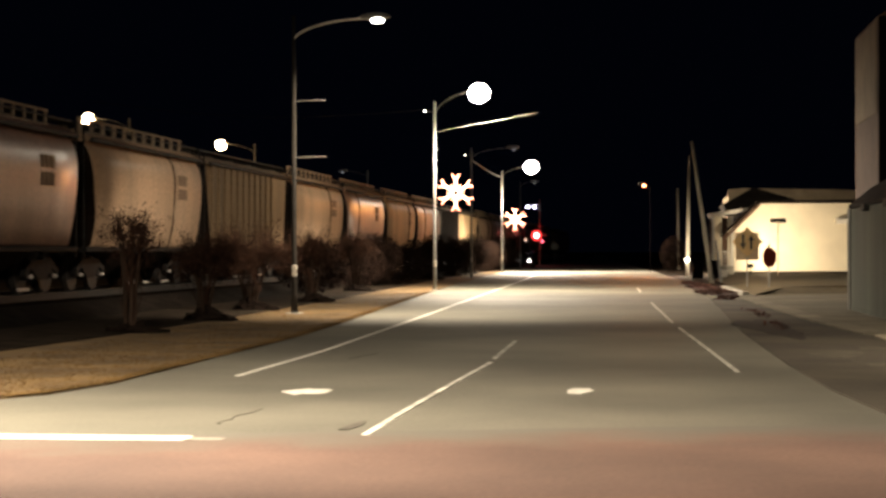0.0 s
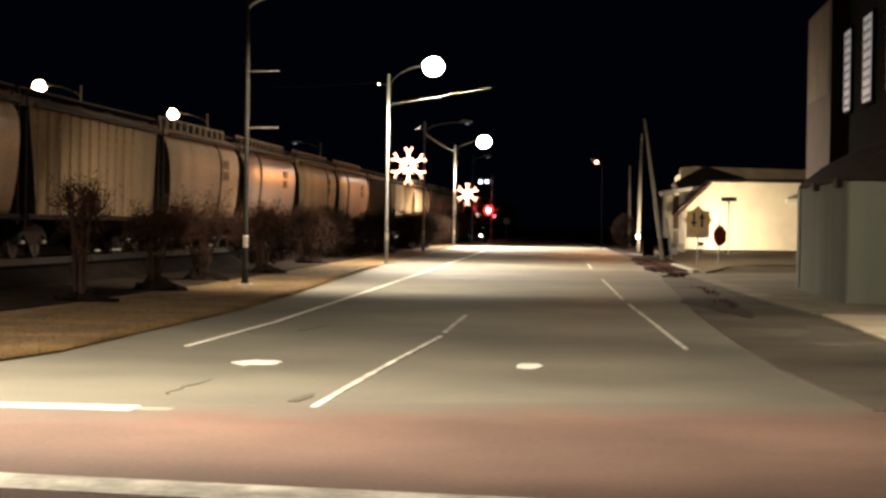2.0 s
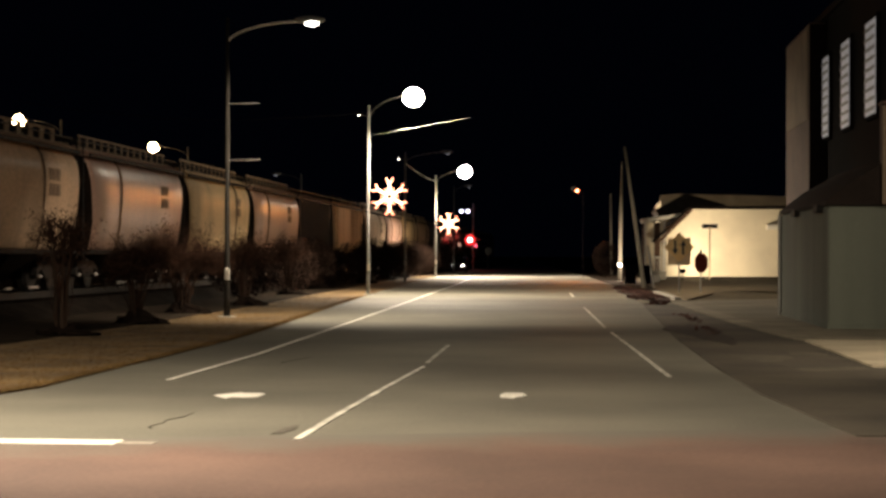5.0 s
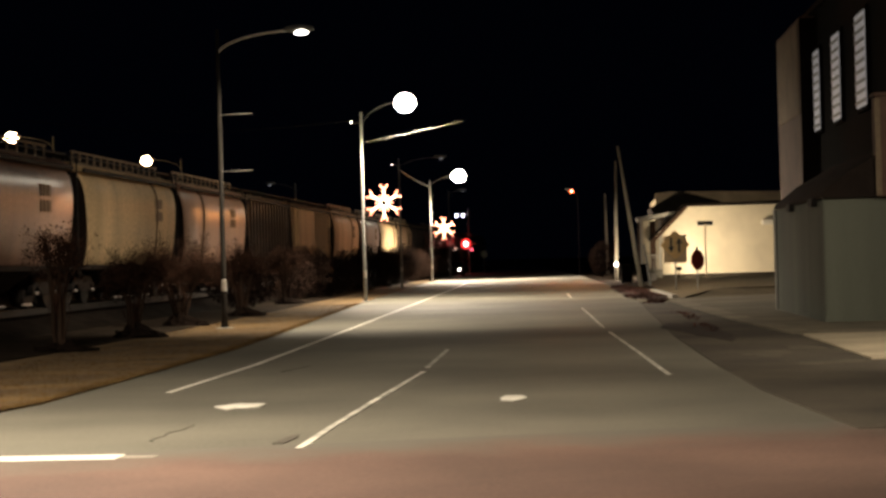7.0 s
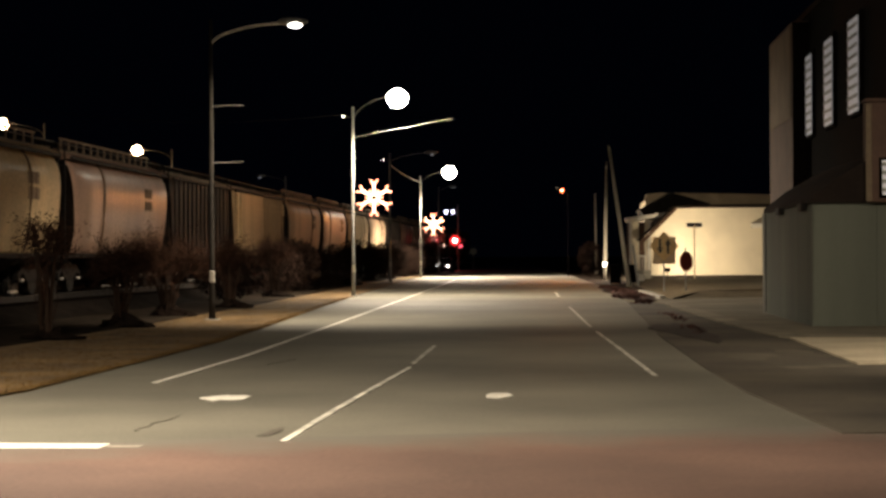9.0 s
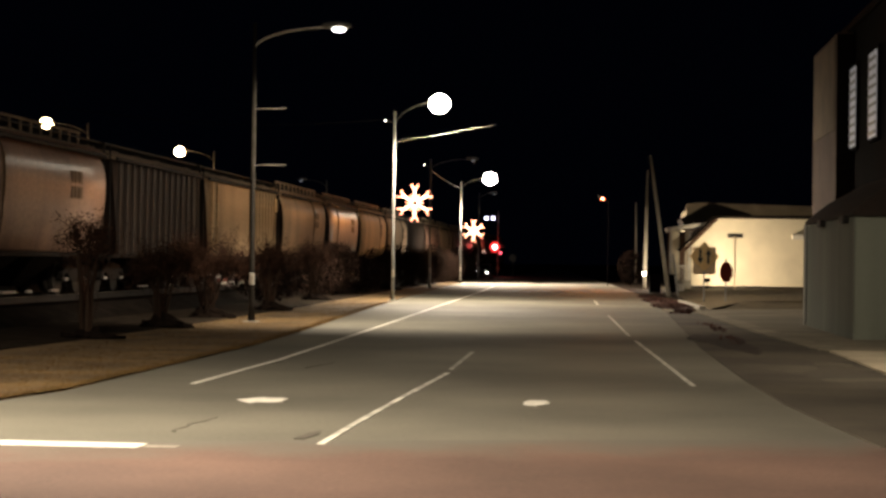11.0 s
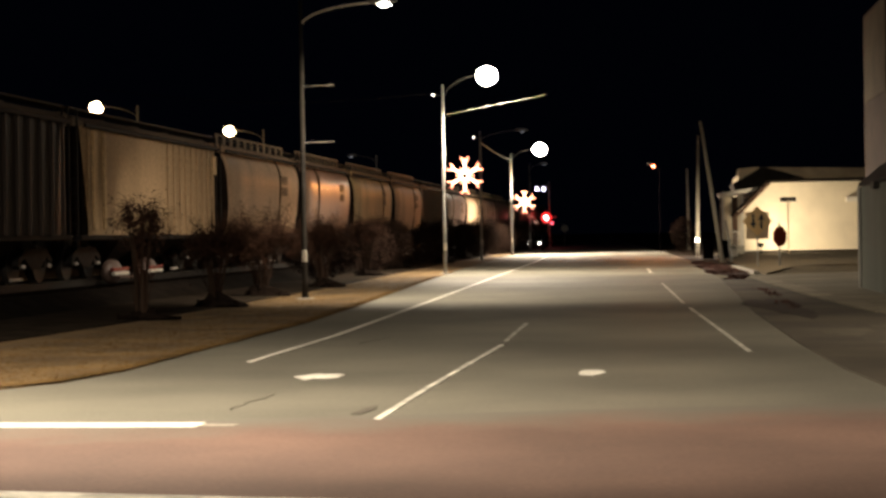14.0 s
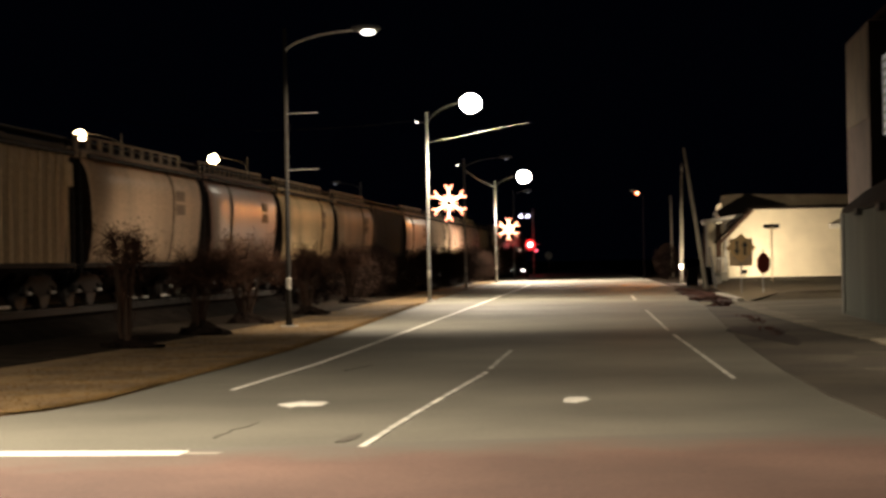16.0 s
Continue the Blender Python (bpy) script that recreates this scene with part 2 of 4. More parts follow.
def upright(outline, y0, y1):
    """A solid from an outline (x, z) seen from the front."""
    bm = prism([(x, z) for x, z in outline], 0, 1)
    for v in bm.verts:
        v.co = Vector((v.co.x, y0 + (y1 - y0) * v.co.z, v.co.y))
    bmesh.ops.recalc_face_normals(bm, faces=bm.faces)
    return bm


def ball(bm, centre, radii, u=12, v=8):
    r = bmesh.ops.create_uvsphere(bm, u_segments=u, v_segments=v, radius=1.0)
    for w in r["verts"]:
        w.co = Vector(centre) + Vector((w.co.x * radii[0], w.co.y * radii[1], w.co.z * radii[2]))
    return bm


def ribbon(line, width, z0, z1):
    """A flat strip of that width along a line of (x, y)."""
    pts = [Vector((x, y)) for x, y in line]
    left, right = [], []
    for i, p in enumerate(pts):
        way = (pts[min(i + 1, len(pts) - 1)] - pts[max(i - 1, 0)]).normalized()
        n = Vector((-way.y, way.x)) * width / 2
        left.append(tuple(p + n))
        right.append(tuple(p - n))
    return prism(left + right[::-1], z0, z1)


# ---- the ground ----
def structure(name, bm, mat, label, category):
    return tagged(part(name, bm, mat), label, category, kind="structure")


structure("ground", boxed(-900, 900, -300, 2600, -0.6, -0.02), SOIL, "dark bare soil reaching out into the night", "ground")

ROAD_LEFT = [(-60, 16.5), (-12, 16.8), (-8.6, 17.4), (-7.48, 18.7), (-6.9, 19.9), (-6.67, 21.5), (-6.71, 28), (-6.75, 34), (-7.05, 41), (-8.0, 57.2), (-9.16, 79), (-10.2, 102), (-12, 150), (-15, 240), (-28, 600)]
ROAD_RIGHT = [(60, -30), (60, 16.5), (2.50, 16.5), (2.12, 21.4), (1.98, 26), (1.86, 36), (1.95, 46), (2.05, 62), (1.75, 98), (0.2, 150), (-3.5, 240), (-16, 600)]
structure("road", prism([(-60, -30)] + ROAD_RIGHT + ROAD_LEFT[::-1], -0.3, 0.0), ASPHALT, "worn grey asphalt street lit by street lamps", "road")
structure("cross_road", prism([(-60, -29), (60, -29), (60, 27.0), (12, 19.3), (2.3, 17.2), (0, 16.7), (-2.5, 16.1), (-4.8, 15.5), (-12, 13.8), (-60, 4.0)], -0.1, 0.004), RED_ASPHALT, "reddish-brown worn asphalt of the crossing street", "road")
structure("apron", prism([(2.50, 16.5), (12, 17.0), (60, 17.0), (60, 27), (4.75, 27), (4.3, 34), (3.75, 42), (3.2, 62), (2.05, 62), (1.95, 46), (1.86, 36), (1.98, 26), (2.12, 21.4)], -0.3, 0.014), DARK_ASPHALT, "dark patched asphalt parking apron beside the street", "apron")
LOT = material("stained_lot_concrete", (0.165, 0.142, 0.092), 0.9, spread=0.35, scale=0.45, fine=12, bump=0.3)
structure("lot", prism([(4.75, 27), (60, 27), (60, 84), (1.95, 84), (2.05, 62), (3.2, 62), (3.75, 42), (4.3, 34)], -0.3, 0.02), LOT, "stained tan concrete lot in front of the buildings", "lot")
structure("footpath", ribbon([(4.40, 35.3), (4.0, 42), (3.55, 55), (3.35, 63)], 0.55, -0.1, 0.034), material("worn_path_concrete", (0.205, 0.178, 0.12), 0.9, spread=0.35, scale=0.6, fine=14, bump=0.2), "narrow pale concrete footpath along the lot", "pavement")
bm = bmesh.new()
for i in range(4):
    for j in range(4):
        box(bm, 4.26 + i * 1.6, 5.85 + i * 1.6, 26.6 + 2.0 * j, 28.58 + 2.0 * j, -0.1, 0.05, bevel=0.012)
structure("concrete_pad", bm, CONCRETE, "pale jointed concrete slabs beside the grey annex", "pavement")
WORN = material("pale_worn_asphalt", (0.108, 0.092, 0.064), 0.85, spread=0.5, scale=0.8, fine=12, bump=0.2)
for k, (x, y, w, l) in enumerate(((2.95, 28.6, 0.5, 1.1), (3.5, 26.4, 0.7, 0.9), (3.7, 30.2, 0.4, 1.3))):
    rim = [(x + w * (0.75 + 0.25 * math.sin(3 * a + k)) * math.cos(a), y + l * (0.8 + 0.2 * math.sin(2 * a + k)) * math.sin(a)) for a in [i * math.pi / 10 for i in range(20)]]
    tagged(part("worn_patch", prism(rim, -0.05, 0.019), WORN), "pale worn patch in the dark asphalt apron", "patch", "worn patches", "structure")
VERGE = [(-60, 16.6), (-12, 16.9), (-8.62, 17.5), (-7.5, 18.8), (-6.92, 20), (-6.69, 21.6), (-6.73, 28), (-6.77, 34), (-7.07, 41), (-8.02, 57.2), (-9.18, 79), (-10.22, 102), (-12.02, 150), (-15.02, 240)]
INNER = [(-15.6, 240), (-13.2, 150), (-12.2, 102), (-11.2, 76), (-10.6, 60), (-10.3, 44), (-10.35, 34), (-11.0, 18.2), (-60, 18.2)]
structure("verge", prism(VERGE + INNER, -0.3, 0.022), GRASS, "strip of dry brown winter grass beside the street", "grass")
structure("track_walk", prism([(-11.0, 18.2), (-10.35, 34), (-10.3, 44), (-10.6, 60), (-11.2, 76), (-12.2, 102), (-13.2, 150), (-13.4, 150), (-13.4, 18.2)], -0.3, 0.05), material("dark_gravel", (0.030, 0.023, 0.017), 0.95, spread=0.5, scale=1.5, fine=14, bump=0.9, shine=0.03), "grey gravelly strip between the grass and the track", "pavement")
structure("track_bed", upright([(-18.7, -0.1), (-17.6, 0.39), (-14.2, 0.39), (-13.1, -0.1)], -60, 420), BALLAST, "stone ballast bed painted near black under the train", "track bed")
bm = upright([(3.6, -0.1), (3.9, 0.06), (5.2, 0.28), (26, 0.5), (26, -0.3), (3.6, -0.3)], 70, 128)
for v in bm.verts:
    if v.co.y < 71:
        v.co.y = min(78.0, 65.4 + (v.co.x - 3.6) * 1.65) + max(0.0, 3 * v.co.z)
structure("lawn", bm, LAWN, "raised short lawn before the cream house", "lawn")
TRACK_X = -15.9
for dx in (-0.75, 0.75):
    ob = part("rail", boxed(TRACK_X + dx - 0.035, TRACK_X + dx + 0.035, -60, 420, 0.43, 0.612, bevel=0.012), RAILSTEEL)
    part("rail_head", boxed(TRACK_X + dx - 0.036, TRACK_X + dx + 0.036, -60, 420, 0.612, 0.63, bevel=0.006), RAILHEAD, ob, "polished running surface")
    tagged(ob, "worn steel rail of the railway track on ballast", "rail", "rails of the track", "structure")
bm = bmesh.new()
for k in range(360):
    box(bm, TRACK_X - 1.3, TRACK_X + 1.3, 2 + k * 0.6, 2.22 + k * 0.6, 0.30, 0.41)
# Sleepers take the near-black mulch colour to match the dark under the train.
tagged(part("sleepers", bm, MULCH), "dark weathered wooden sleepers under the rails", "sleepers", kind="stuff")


# ---- paint on the road ----
def marking(name, bm, mat, label, group=""):
    return tagged(part(name, bm, mat), label, "road marking", group, "structure")


LEFT_LINE = [(-5.43, 23.1), (-5.37, 29), (-5.68, 43), (-6.2, 64), (-7.1, 100), (-7.9, 125)]
marking("lane_line", ribbon(LEFT_LINE, 0.09, -0.02, 0.008), PAINT, "solid white painted line along the street")
marking("lane_line", ribbon([(-2.54, 15.75), (-2.52, 18), (-2.45, 21.6), (-2.34, 26.2)], 0.072, -0.02, 0.008), PAINT2, "short white painted lane line, slightly worn", "lane dashes")
marking("lane_line", ribbon([(-2.37, 27.2), (-2.45, 32.6)], 0.07, -0.02, 0.008), WORN_PAINT, "worn faint end of the white lane line", "lane dashes")
marking("lane_line", ribbon([(1.19, 24.4), (0.93, 31.0), (0.62, 38.5)], 0.066, -0.02, 0.008), PAINT2, "white painted dash along the lane edge", "edge dashes")
marking("lane_line", ribbon([(0.52, 41.0), (0.37, 46.2), (0.05, 57.0)], 0.066, -0.02, 0.008), WORN_PAINT, "worn white dash along the lane edge", "edge dashes")
marking("lane_line", ribbon([(-0.35, 71), (-0.55, 80)], 0.10, -0.02, 0.008), WORN_PAINT, "worn white dash along the lane edge", "edge dashes")
marking("stop_line", ribbon([(-16, 15.35), (-4.05, 15.30)], 0.38, -0.02, 0.008), PAINT, "broad white stop line across the lane")
marking("stop_line", ribbon([(-4.04, 15.30), (-3.9, 15.28), (-3.72, 15.27)], 0.2, -0.02, 0.0075), FADED_PAINT, "faded end of the white stop line")
marking("stop_line", ribbon([(-16, 12.4), (-4, 10.9), (-1.2, 10.52), (4.0, 9.9)], 0.6, -0.02, 0.010), PAINT2, "broad white stop line on the near side")
# Pool of light under the far lamp, put in as a pale slab.
structure("far_junction", prism([(-11.3, 127), (0.75, 131), (0.25, 147), (-11.9, 146)], -0.1, 0.006), KERB, "pale slab for the lamp pool at the far junction", "road")


def crack(line, width, seed):
    """A tar-filled crack that wanders along a line of (x, y)."""
    rnd = random.Random(seed)
    pts = []
    for (x0, y0), (x1, y1) in zip(line, line[1:]):
        for k in range(7):
            pts.append((x0 + (x1 - x0) * k / 7 + rnd.gauss(0, 0.03), y0 + (y1 - y0) * k / 7 + rnd.gauss(0, 0.05)))
    tagged(part("road_crack", ribbon(pts, width, -0.02, 0.006), TAR), "dark tar-filled crack across the asphalt", "crack", "road cracks", "structure")


TAR = material("old_tar", (0.085, 0.074, 0.058), 0.75, spread=0.3, scale=4, fine=20, bump=0.2)
crack([(-4.12, 16.6), (-4.1, 17.4), (-4.05, 18.4)], 0.02, 1)
crack([(-4.65, 27.0), (-4.3, 28.6)], 0.04, 2)
ob = structure("road_patch", prism([(-2.86, 16.2), (-2.76, 16.2), (-2.70, 16.7), (-2.74, 17.05), (-2.82, 16.8)], -0.02, 0.007), TAR, "small dark patch in the asphalt", "patch")


def arrow(turn):
    shape = [(-0.30, -0.5), (0.08, -0.72), (0.26, -0.4), (0.40, 0.05), (0.24, 0.6), (-0.22, 0.62), (-0.34, 0.1)]
    bend = [(0.44, -0.3), (0.46, 0.25), (0.30, 0.38), (-0.02, 0.34), (-0.06, 0.5), (-0.48, -0.05), (-0.06, -0.62), (-0.02, -0.32), (0.24, -0.36)]
    return bend if turn else shape


for x, y, t, lab in ((-4.02, 20.62, 1, "white painted turn arrow on the asphalt"), (-0.82, 20.95, 0, "worn white painted arrow on the asphalt")):
    ob = marking("lane_arrow", prism([(x0 * (0.60 if t else 0.43), y0 * (0.85 if t else 0.60)) for x0, y0 in arrow(t)], -0.02, 0.008), PAINT, lab, "lane arrows")
    ob.location = (x, y, 0)


# ---- street lamps ----
def street_lamp(place, height, arm, glass, label, side=1, group="street lamps", brackets=(), bowl=0.26, rise=0.0, mast=0.0, metal=None, side_light=False):
    e = thing("street_lamp", place, label, "street lamp", group)
    part("pole", bar([(0, 0, 0), (0, 0, 0.5), (0, 0, height)], [0.10, 0.074, 0.047], 12), metal or GALV, e, smooth=True)
    part("base_plate", boxed(-0.2, 0.2, -0.2, 0.2, 0, 0.05, bevel=0.01), GALV, e)
    pts = [(side * arm * (1 - math.cos(a)) ** 0.9, 0, height - 0.65 + (0.65 + rise) * math.sin(a)) for a in [k * math.pi / 20 for k in range(0, 11)]]
    part("arm", bar(pts, [0.034 if glass is LAMP_SOFT else 0.022] * len(pts), 8), SHADEARM if glass is LAMP_BRIGHT else LITARM if glass is LAMP_SOFT else ARMSTEEL, e, smooth=True)
    tip = side * arm
    top = height + rise
    bm = ball(bmesh.new(), (tip + side * 0.16, 0, top + 0.04), (0.42, 0.18, 0.11), 14, 8)
    part("lamp_head", bm, GALV, e, "flat grey lamp head", smooth=True)
    # Bright lamps get an oversized bowl: their glare is built into the glass.
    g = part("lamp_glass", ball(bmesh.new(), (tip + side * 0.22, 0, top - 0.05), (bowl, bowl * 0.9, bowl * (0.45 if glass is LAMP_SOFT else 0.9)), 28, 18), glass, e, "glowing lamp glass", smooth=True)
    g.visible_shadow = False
    if mast:
        part("mast_arm", bar([(0, 0, mast), (4.25, 0, mast + 0.76)], [0.007, 0.010], 8), ARMSTEEL, e, "long thin pale mast arm")
    part("access_cover", boxed(-0.03, 0.09, -0.16, -0.09, 1.0, 1.3, bevel=0.01), WHITEPAINT, e, "small pale cover plate")
    if side_light:
        part("light_bracket", bar([(0, 0, height - 0.45), (-0.36, 0, height - 0.4)], 0.02, 6), GALV, e)
        part("side_light", ball(bmesh.new(), (-0.4, -0.02, height - 0.4), (0.036, 0.036, 0.036), 10, 6), HEADLIGHT, e, "tiny bright side light")
    for z in brackets:
        part("banner_arm", bar([(0, 0, z), (0.85, 0, z + 0.02)], 0.013, 6), ARMSTEEL, e)
    return e, (place[0] + tip + side * 0.22, place[1], place[2] + top - 0.12)


# This pole's steel is coloured dark for the shade on its lower length.
_, L1 = street_lamp((-9.27, 45.9, 0.0), 7.85, 2.0, LAMP_SOFT, "tall galvanised street lamp with two empty banner arms", brackets=(5.6, 4.12), bowl=0.19, rise=-0.1, metal=material("dark_weathered_pole", (0.030, 0.026, 0.022), 0.8, 0.0, spread=0.3, scale=2, fine=20, bump=0.1, shine=0.08))
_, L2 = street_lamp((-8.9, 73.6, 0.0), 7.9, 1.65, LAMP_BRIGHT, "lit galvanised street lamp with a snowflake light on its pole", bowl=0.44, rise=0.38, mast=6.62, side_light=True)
street_lamp((-10.9, 109, 0.0), 8.0, 2.4, LAMP_DIM, "unlit galvanised street lamp with a long curved arm", bowl=0.12, side_light=True)
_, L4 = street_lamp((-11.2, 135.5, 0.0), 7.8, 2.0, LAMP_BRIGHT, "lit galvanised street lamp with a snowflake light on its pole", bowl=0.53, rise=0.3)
street_lamp((-12.3, 170, 0.0), 8.3, 1.2, LAMP_DIM, "slim unlit pole lamp beside the far street", bowl=0.12)
FAR = []
for x, y, h in ((-27.2, 63, 11.2), (-24.5, 82, 8.0), (-22.7, 101, 7.9), (-22.0, 138, 8.0)):
    _, p = street_lamp((x, y, 0.0), h, 1.8, LAMP_ORANGE if y < 70 else LAMP_FAR if y < 130 else LAMP_DIM, "lit street lamp behind the railway track" if y < 130 else "dim street lamp behind the railway track", 1 if y < 70 else -1, "street lamps behind the track", bowl=0.32 if y < 130 else 0.14)
    FAR.append(p)
# unseen lamps over the crossing, added to light the ground beside the camera
_, LN = street_lamp((12.0, 24.0, 0.0), 8.5, 2.2, LAMP_BRIGHT, "unseen lit street lamp at the crossing", -1, bowl=0.3)
_, LM = street_lamp((-9.5, 14.5, 0.0), 8.5, 2.2, LAMP_BRIGHT, "unseen lit street lamp at the crossing", 1, bowl=0.3)

spot("lamp_light_1", L1, (L1[0] + 0.6, L1[1] + 3.2, 0), 7000, WHITE, 142, 0.85)
spot("lamp_light_2", L2, (L2[0] + 3.2, L2[1], 0), 18500, WHITE, 157, 0.45)
spot("lamp_light_4", L4, (L4[0] + 3.2, L4[1], 0), 30000, WHITE, 165, 0.5)
spot("lamp_light_near", LN, (8.0, 31.0, 0), 4600, WHITE, 104, 0.8)
spot("lamp_light_corner", LM, (LM[0] + 4.0, LM[1] + 6.0, 0), 14500, WHITE, 128, 0.6)
for p in FAR[:3]:
    spot("lamp_light_back", p, (p[0], p[1], 0), 250, (1.0, 0.66, 0.36), 165, 0.6)


# ---- snowflake lights ----
def snowflake(place, r, label):
    e = thing("snowflake_light", place, label, "holiday light", "snowflake lights")
    def polar(d, a, y=0.0):
        return (d * math.sin(a), y, d * math.cos(a))
    for k in range(6):
        a = k * math.pi / 3
        part("spoke", bar([polar(0.18 * r, a), polar(r * 0.80, a)], 0.056 * r, 6), BULB_CORE, e)
        for s in (-1, 1):
            part("barb", bar([polar(0.66 * r, a), polar(r * 0.98, a + s * 0.20)], 0.052 * r, 6), BULB_WARM, e)
        b = a + math.pi / 6
        part("short_spoke", bar([polar(0.16 * r, b), polar(r * 0.46, b)], 0.056 * r, 6), BULB_WARM, e)
    ring = [polar(0.18 * r, k * math.pi / 6, 0.0) for k in range(13)]
    part("hub_ring", bar(ring, 0.05 * r, 6), BULB_CORE, e)
    for z in (-0.35 * r, 0.35 * r):
        part("bracket", bar([(-r * 1.08, 0.06, z), (r * 0.3, 0.06, z)], 0.018, 6), GALV, e)
    return e


snowflake((-8.02, 73.6, 4.10), 0.79, "glowing orange-white snowflake of rope light on the lamp pole")
snowflake((-10.2, 135.4, 4.05), 0.88, "glowing orange-white snowflake of rope light on the lamp pole")

# cables
pts = [(-8.9 - 14 * k / 10, 73.6 - 2 * k / 10, 7.6 - 0.5 * math.sin(math.pi * k / 10) + 0.3 * k / 10) for k in range(11)]
tagged(part("span_wire", bar(pts, 0.012, 6), DARKSTEEL, None), "thin dark overhead cable from the lamp pole", "cable")
pts = [(-10.9 - 0.3 * k / 10, 109 + 26.5 * k / 10, 7.3 - 0.12 * math.sin(math.pi * k / 10)) for k in range(11)]
tagged(part("span_wire", bar(pts, 0.025, 6), GALV, None), "thin overhead cable between two lamp poles", "cable")

# ---- railway cars ----
SPEED = 6.56
CARS = []


def paint(name, colour, rough, dirt=0.3, coat=0.55):
    return material(name, colour, rough, 0.0, spread=dirt, scale=0.8, fine=9, bump=0.04, streak=True, coat=coat)


CAR_PAINT = {
    "cream": paint("cream_tan_car_paint", (0.66, 0.475, 0.26), 0.75, 0.25, 0.06),
    "beige": paint("beige_car_paint", (0.60, 0.41, 0.265), 0.75, 0.24, 0.05),
    "grey": paint("grey_car_paint", (0.36, 0.215, 0.160), 0.5, 0.3, 0.45),
    "ochre": paint("dull_ochre_car_paint", (0.33, 0.225, 0.125), 0.8, 0.3, 0.0),
    "tan": paint("tan_car_paint", (0.52, 0.365, 0.21), 0.75, 0.2, 0.04),
    "brown": paint("dark_brown_car_paint", (0.042, 0.028, 0.021), 0.7, 0.35, 0.05),
    "pale": paint("pale_grey_car_paint", (0.46, 0.280, 0.200), 0.6, 0.3, 0.3),
}
ROOFGREY = paint("dusty_roof_paint", (0.30, 0.225, 0.155), 0.8, 0.3, 0.0)
# Car ends face away from the lamps; their shade is in this near-black.
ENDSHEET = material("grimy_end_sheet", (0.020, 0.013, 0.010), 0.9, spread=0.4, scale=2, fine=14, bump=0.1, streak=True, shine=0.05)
OUTLET = material("pale_worn_outlet_paint", (0.15, 0.105, 0.09), 0.5, spread=0.3, scale=5, fine=20, bump=0.1)
EMBLEM = paint("faded_emblem_paint", (0.27, 0.18, 0.12), 0.8, 0.4, 0.0)
LOGO = paint("faded_brown_emblem", (0.16, 0.10, 0.06), 0.8, 0.3, 0.0)


def lofted(profile, length, near_slope, far_slope, seg=12):
    """A car body: half profile (x, z), mirrored; both end sheets slope in below the eaves. The end faces take the second material."""
    ring = profile + [(-x, z) for x, z in profile[::-1]]
    low, high = profile[0][1], profile[-1][1]
    bm = bmesh.new()
    rows = []
    for k in range(seg + 1):
        u = k / seg
        row = []
        for x, z in ring:
            drop = min(1.0, (high - z) / (high - low) * 1.35) ** 1.25
            y0, y1 = -length / 2 + near_slope * drop, length / 2 - far_slope * drop
            inset = 0.95 if k in (0, seg) else 1.0
            row.append(bm.verts.new((x * inset, y0 + (y1 - y0) * (0.5 - 0.5 * math.cos(math.pi * u) if k in (1, seg - 1) else u), z)))
        rows.append(row)
    n = len(ring)
    for a, b in zip(rows, rows[1:]):
        for i in range(n):
            bm.faces.new((a[i], b[i], b[(i + 1) % n], a[(i + 1) % n]))
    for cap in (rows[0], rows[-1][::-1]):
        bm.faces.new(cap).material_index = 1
    bmesh.ops.recalc_face_normals(bm, faces=bm.faces)
    return bm


# Pale steel that paints the small glints below the cars.
GLINTSTEEL = material("bright_worn_steel", (0.62, 0.58, 0.54), 0.35, 0.4, spread=0.3, scale=8, fine=30, bump=0.05)


def bogie(e, y):
    b = part("bogie", boxed(-0.3, 0.3, y - 0.2, y + 0.2, 0.55, 0.85, bevel=0.03), DARKSTEEL, e)
    for s in (-1, 1):
        frame_mesh = upright([(-1.15, 0.45), (-0.75, 0.62), (-0.3, 0.34), (0.3, 0.34), (0.75, 0.62), (1.15, 0.45), (1.15, 0.60), (0.7, 0.85), (-0.7, 0.85), (-1.15, 0.60)], 0, 0.16)
        for v in frame_mesh.verts:
            v.co = Vector((s * 0.98 + (v.co.y - 0.08), y + v.co.x, v.co.z))
        part("side_frame", frame_mesh, DARKSTEEL, b)
    for dy in (-0.88, 0.88):
        part("bearing_cap", bar([(1.06, y + dy, 0.42), (1.13, y + dy, 0.42)], [0.06, 0.035], 10), GLINTSTEEL, b, "bearing cap, pale for a glint")
        bm = bmesh.new()
        for s in (-1, 1):
            tube(bm, [(s * 0.69, 0, 0), (s * 0.73, 0, 0), (s * 0.735, 0, 0), (s * 0.82, 0, 0)], [0.49, 0.49, 0.457, 0.452], 20)
            tube(bm, [(s * 0.80, 0, 0), (s * 1.0, 0, 0)], 0.1, 8)
            box(bm, s * 0.825 - 0.01, s * 0.825 + 0.01, -0.06, 0.06, 0.16, 0.36)
        tube(bm, [(-0.8, 0, 0), (0.8, 0, 0)], 0.08, 8)
        w = part("wheelset", bm, WHEELSTEEL, b, "worn steel wheels on an axle")
        w.location = (0, y + dy, 0.457)


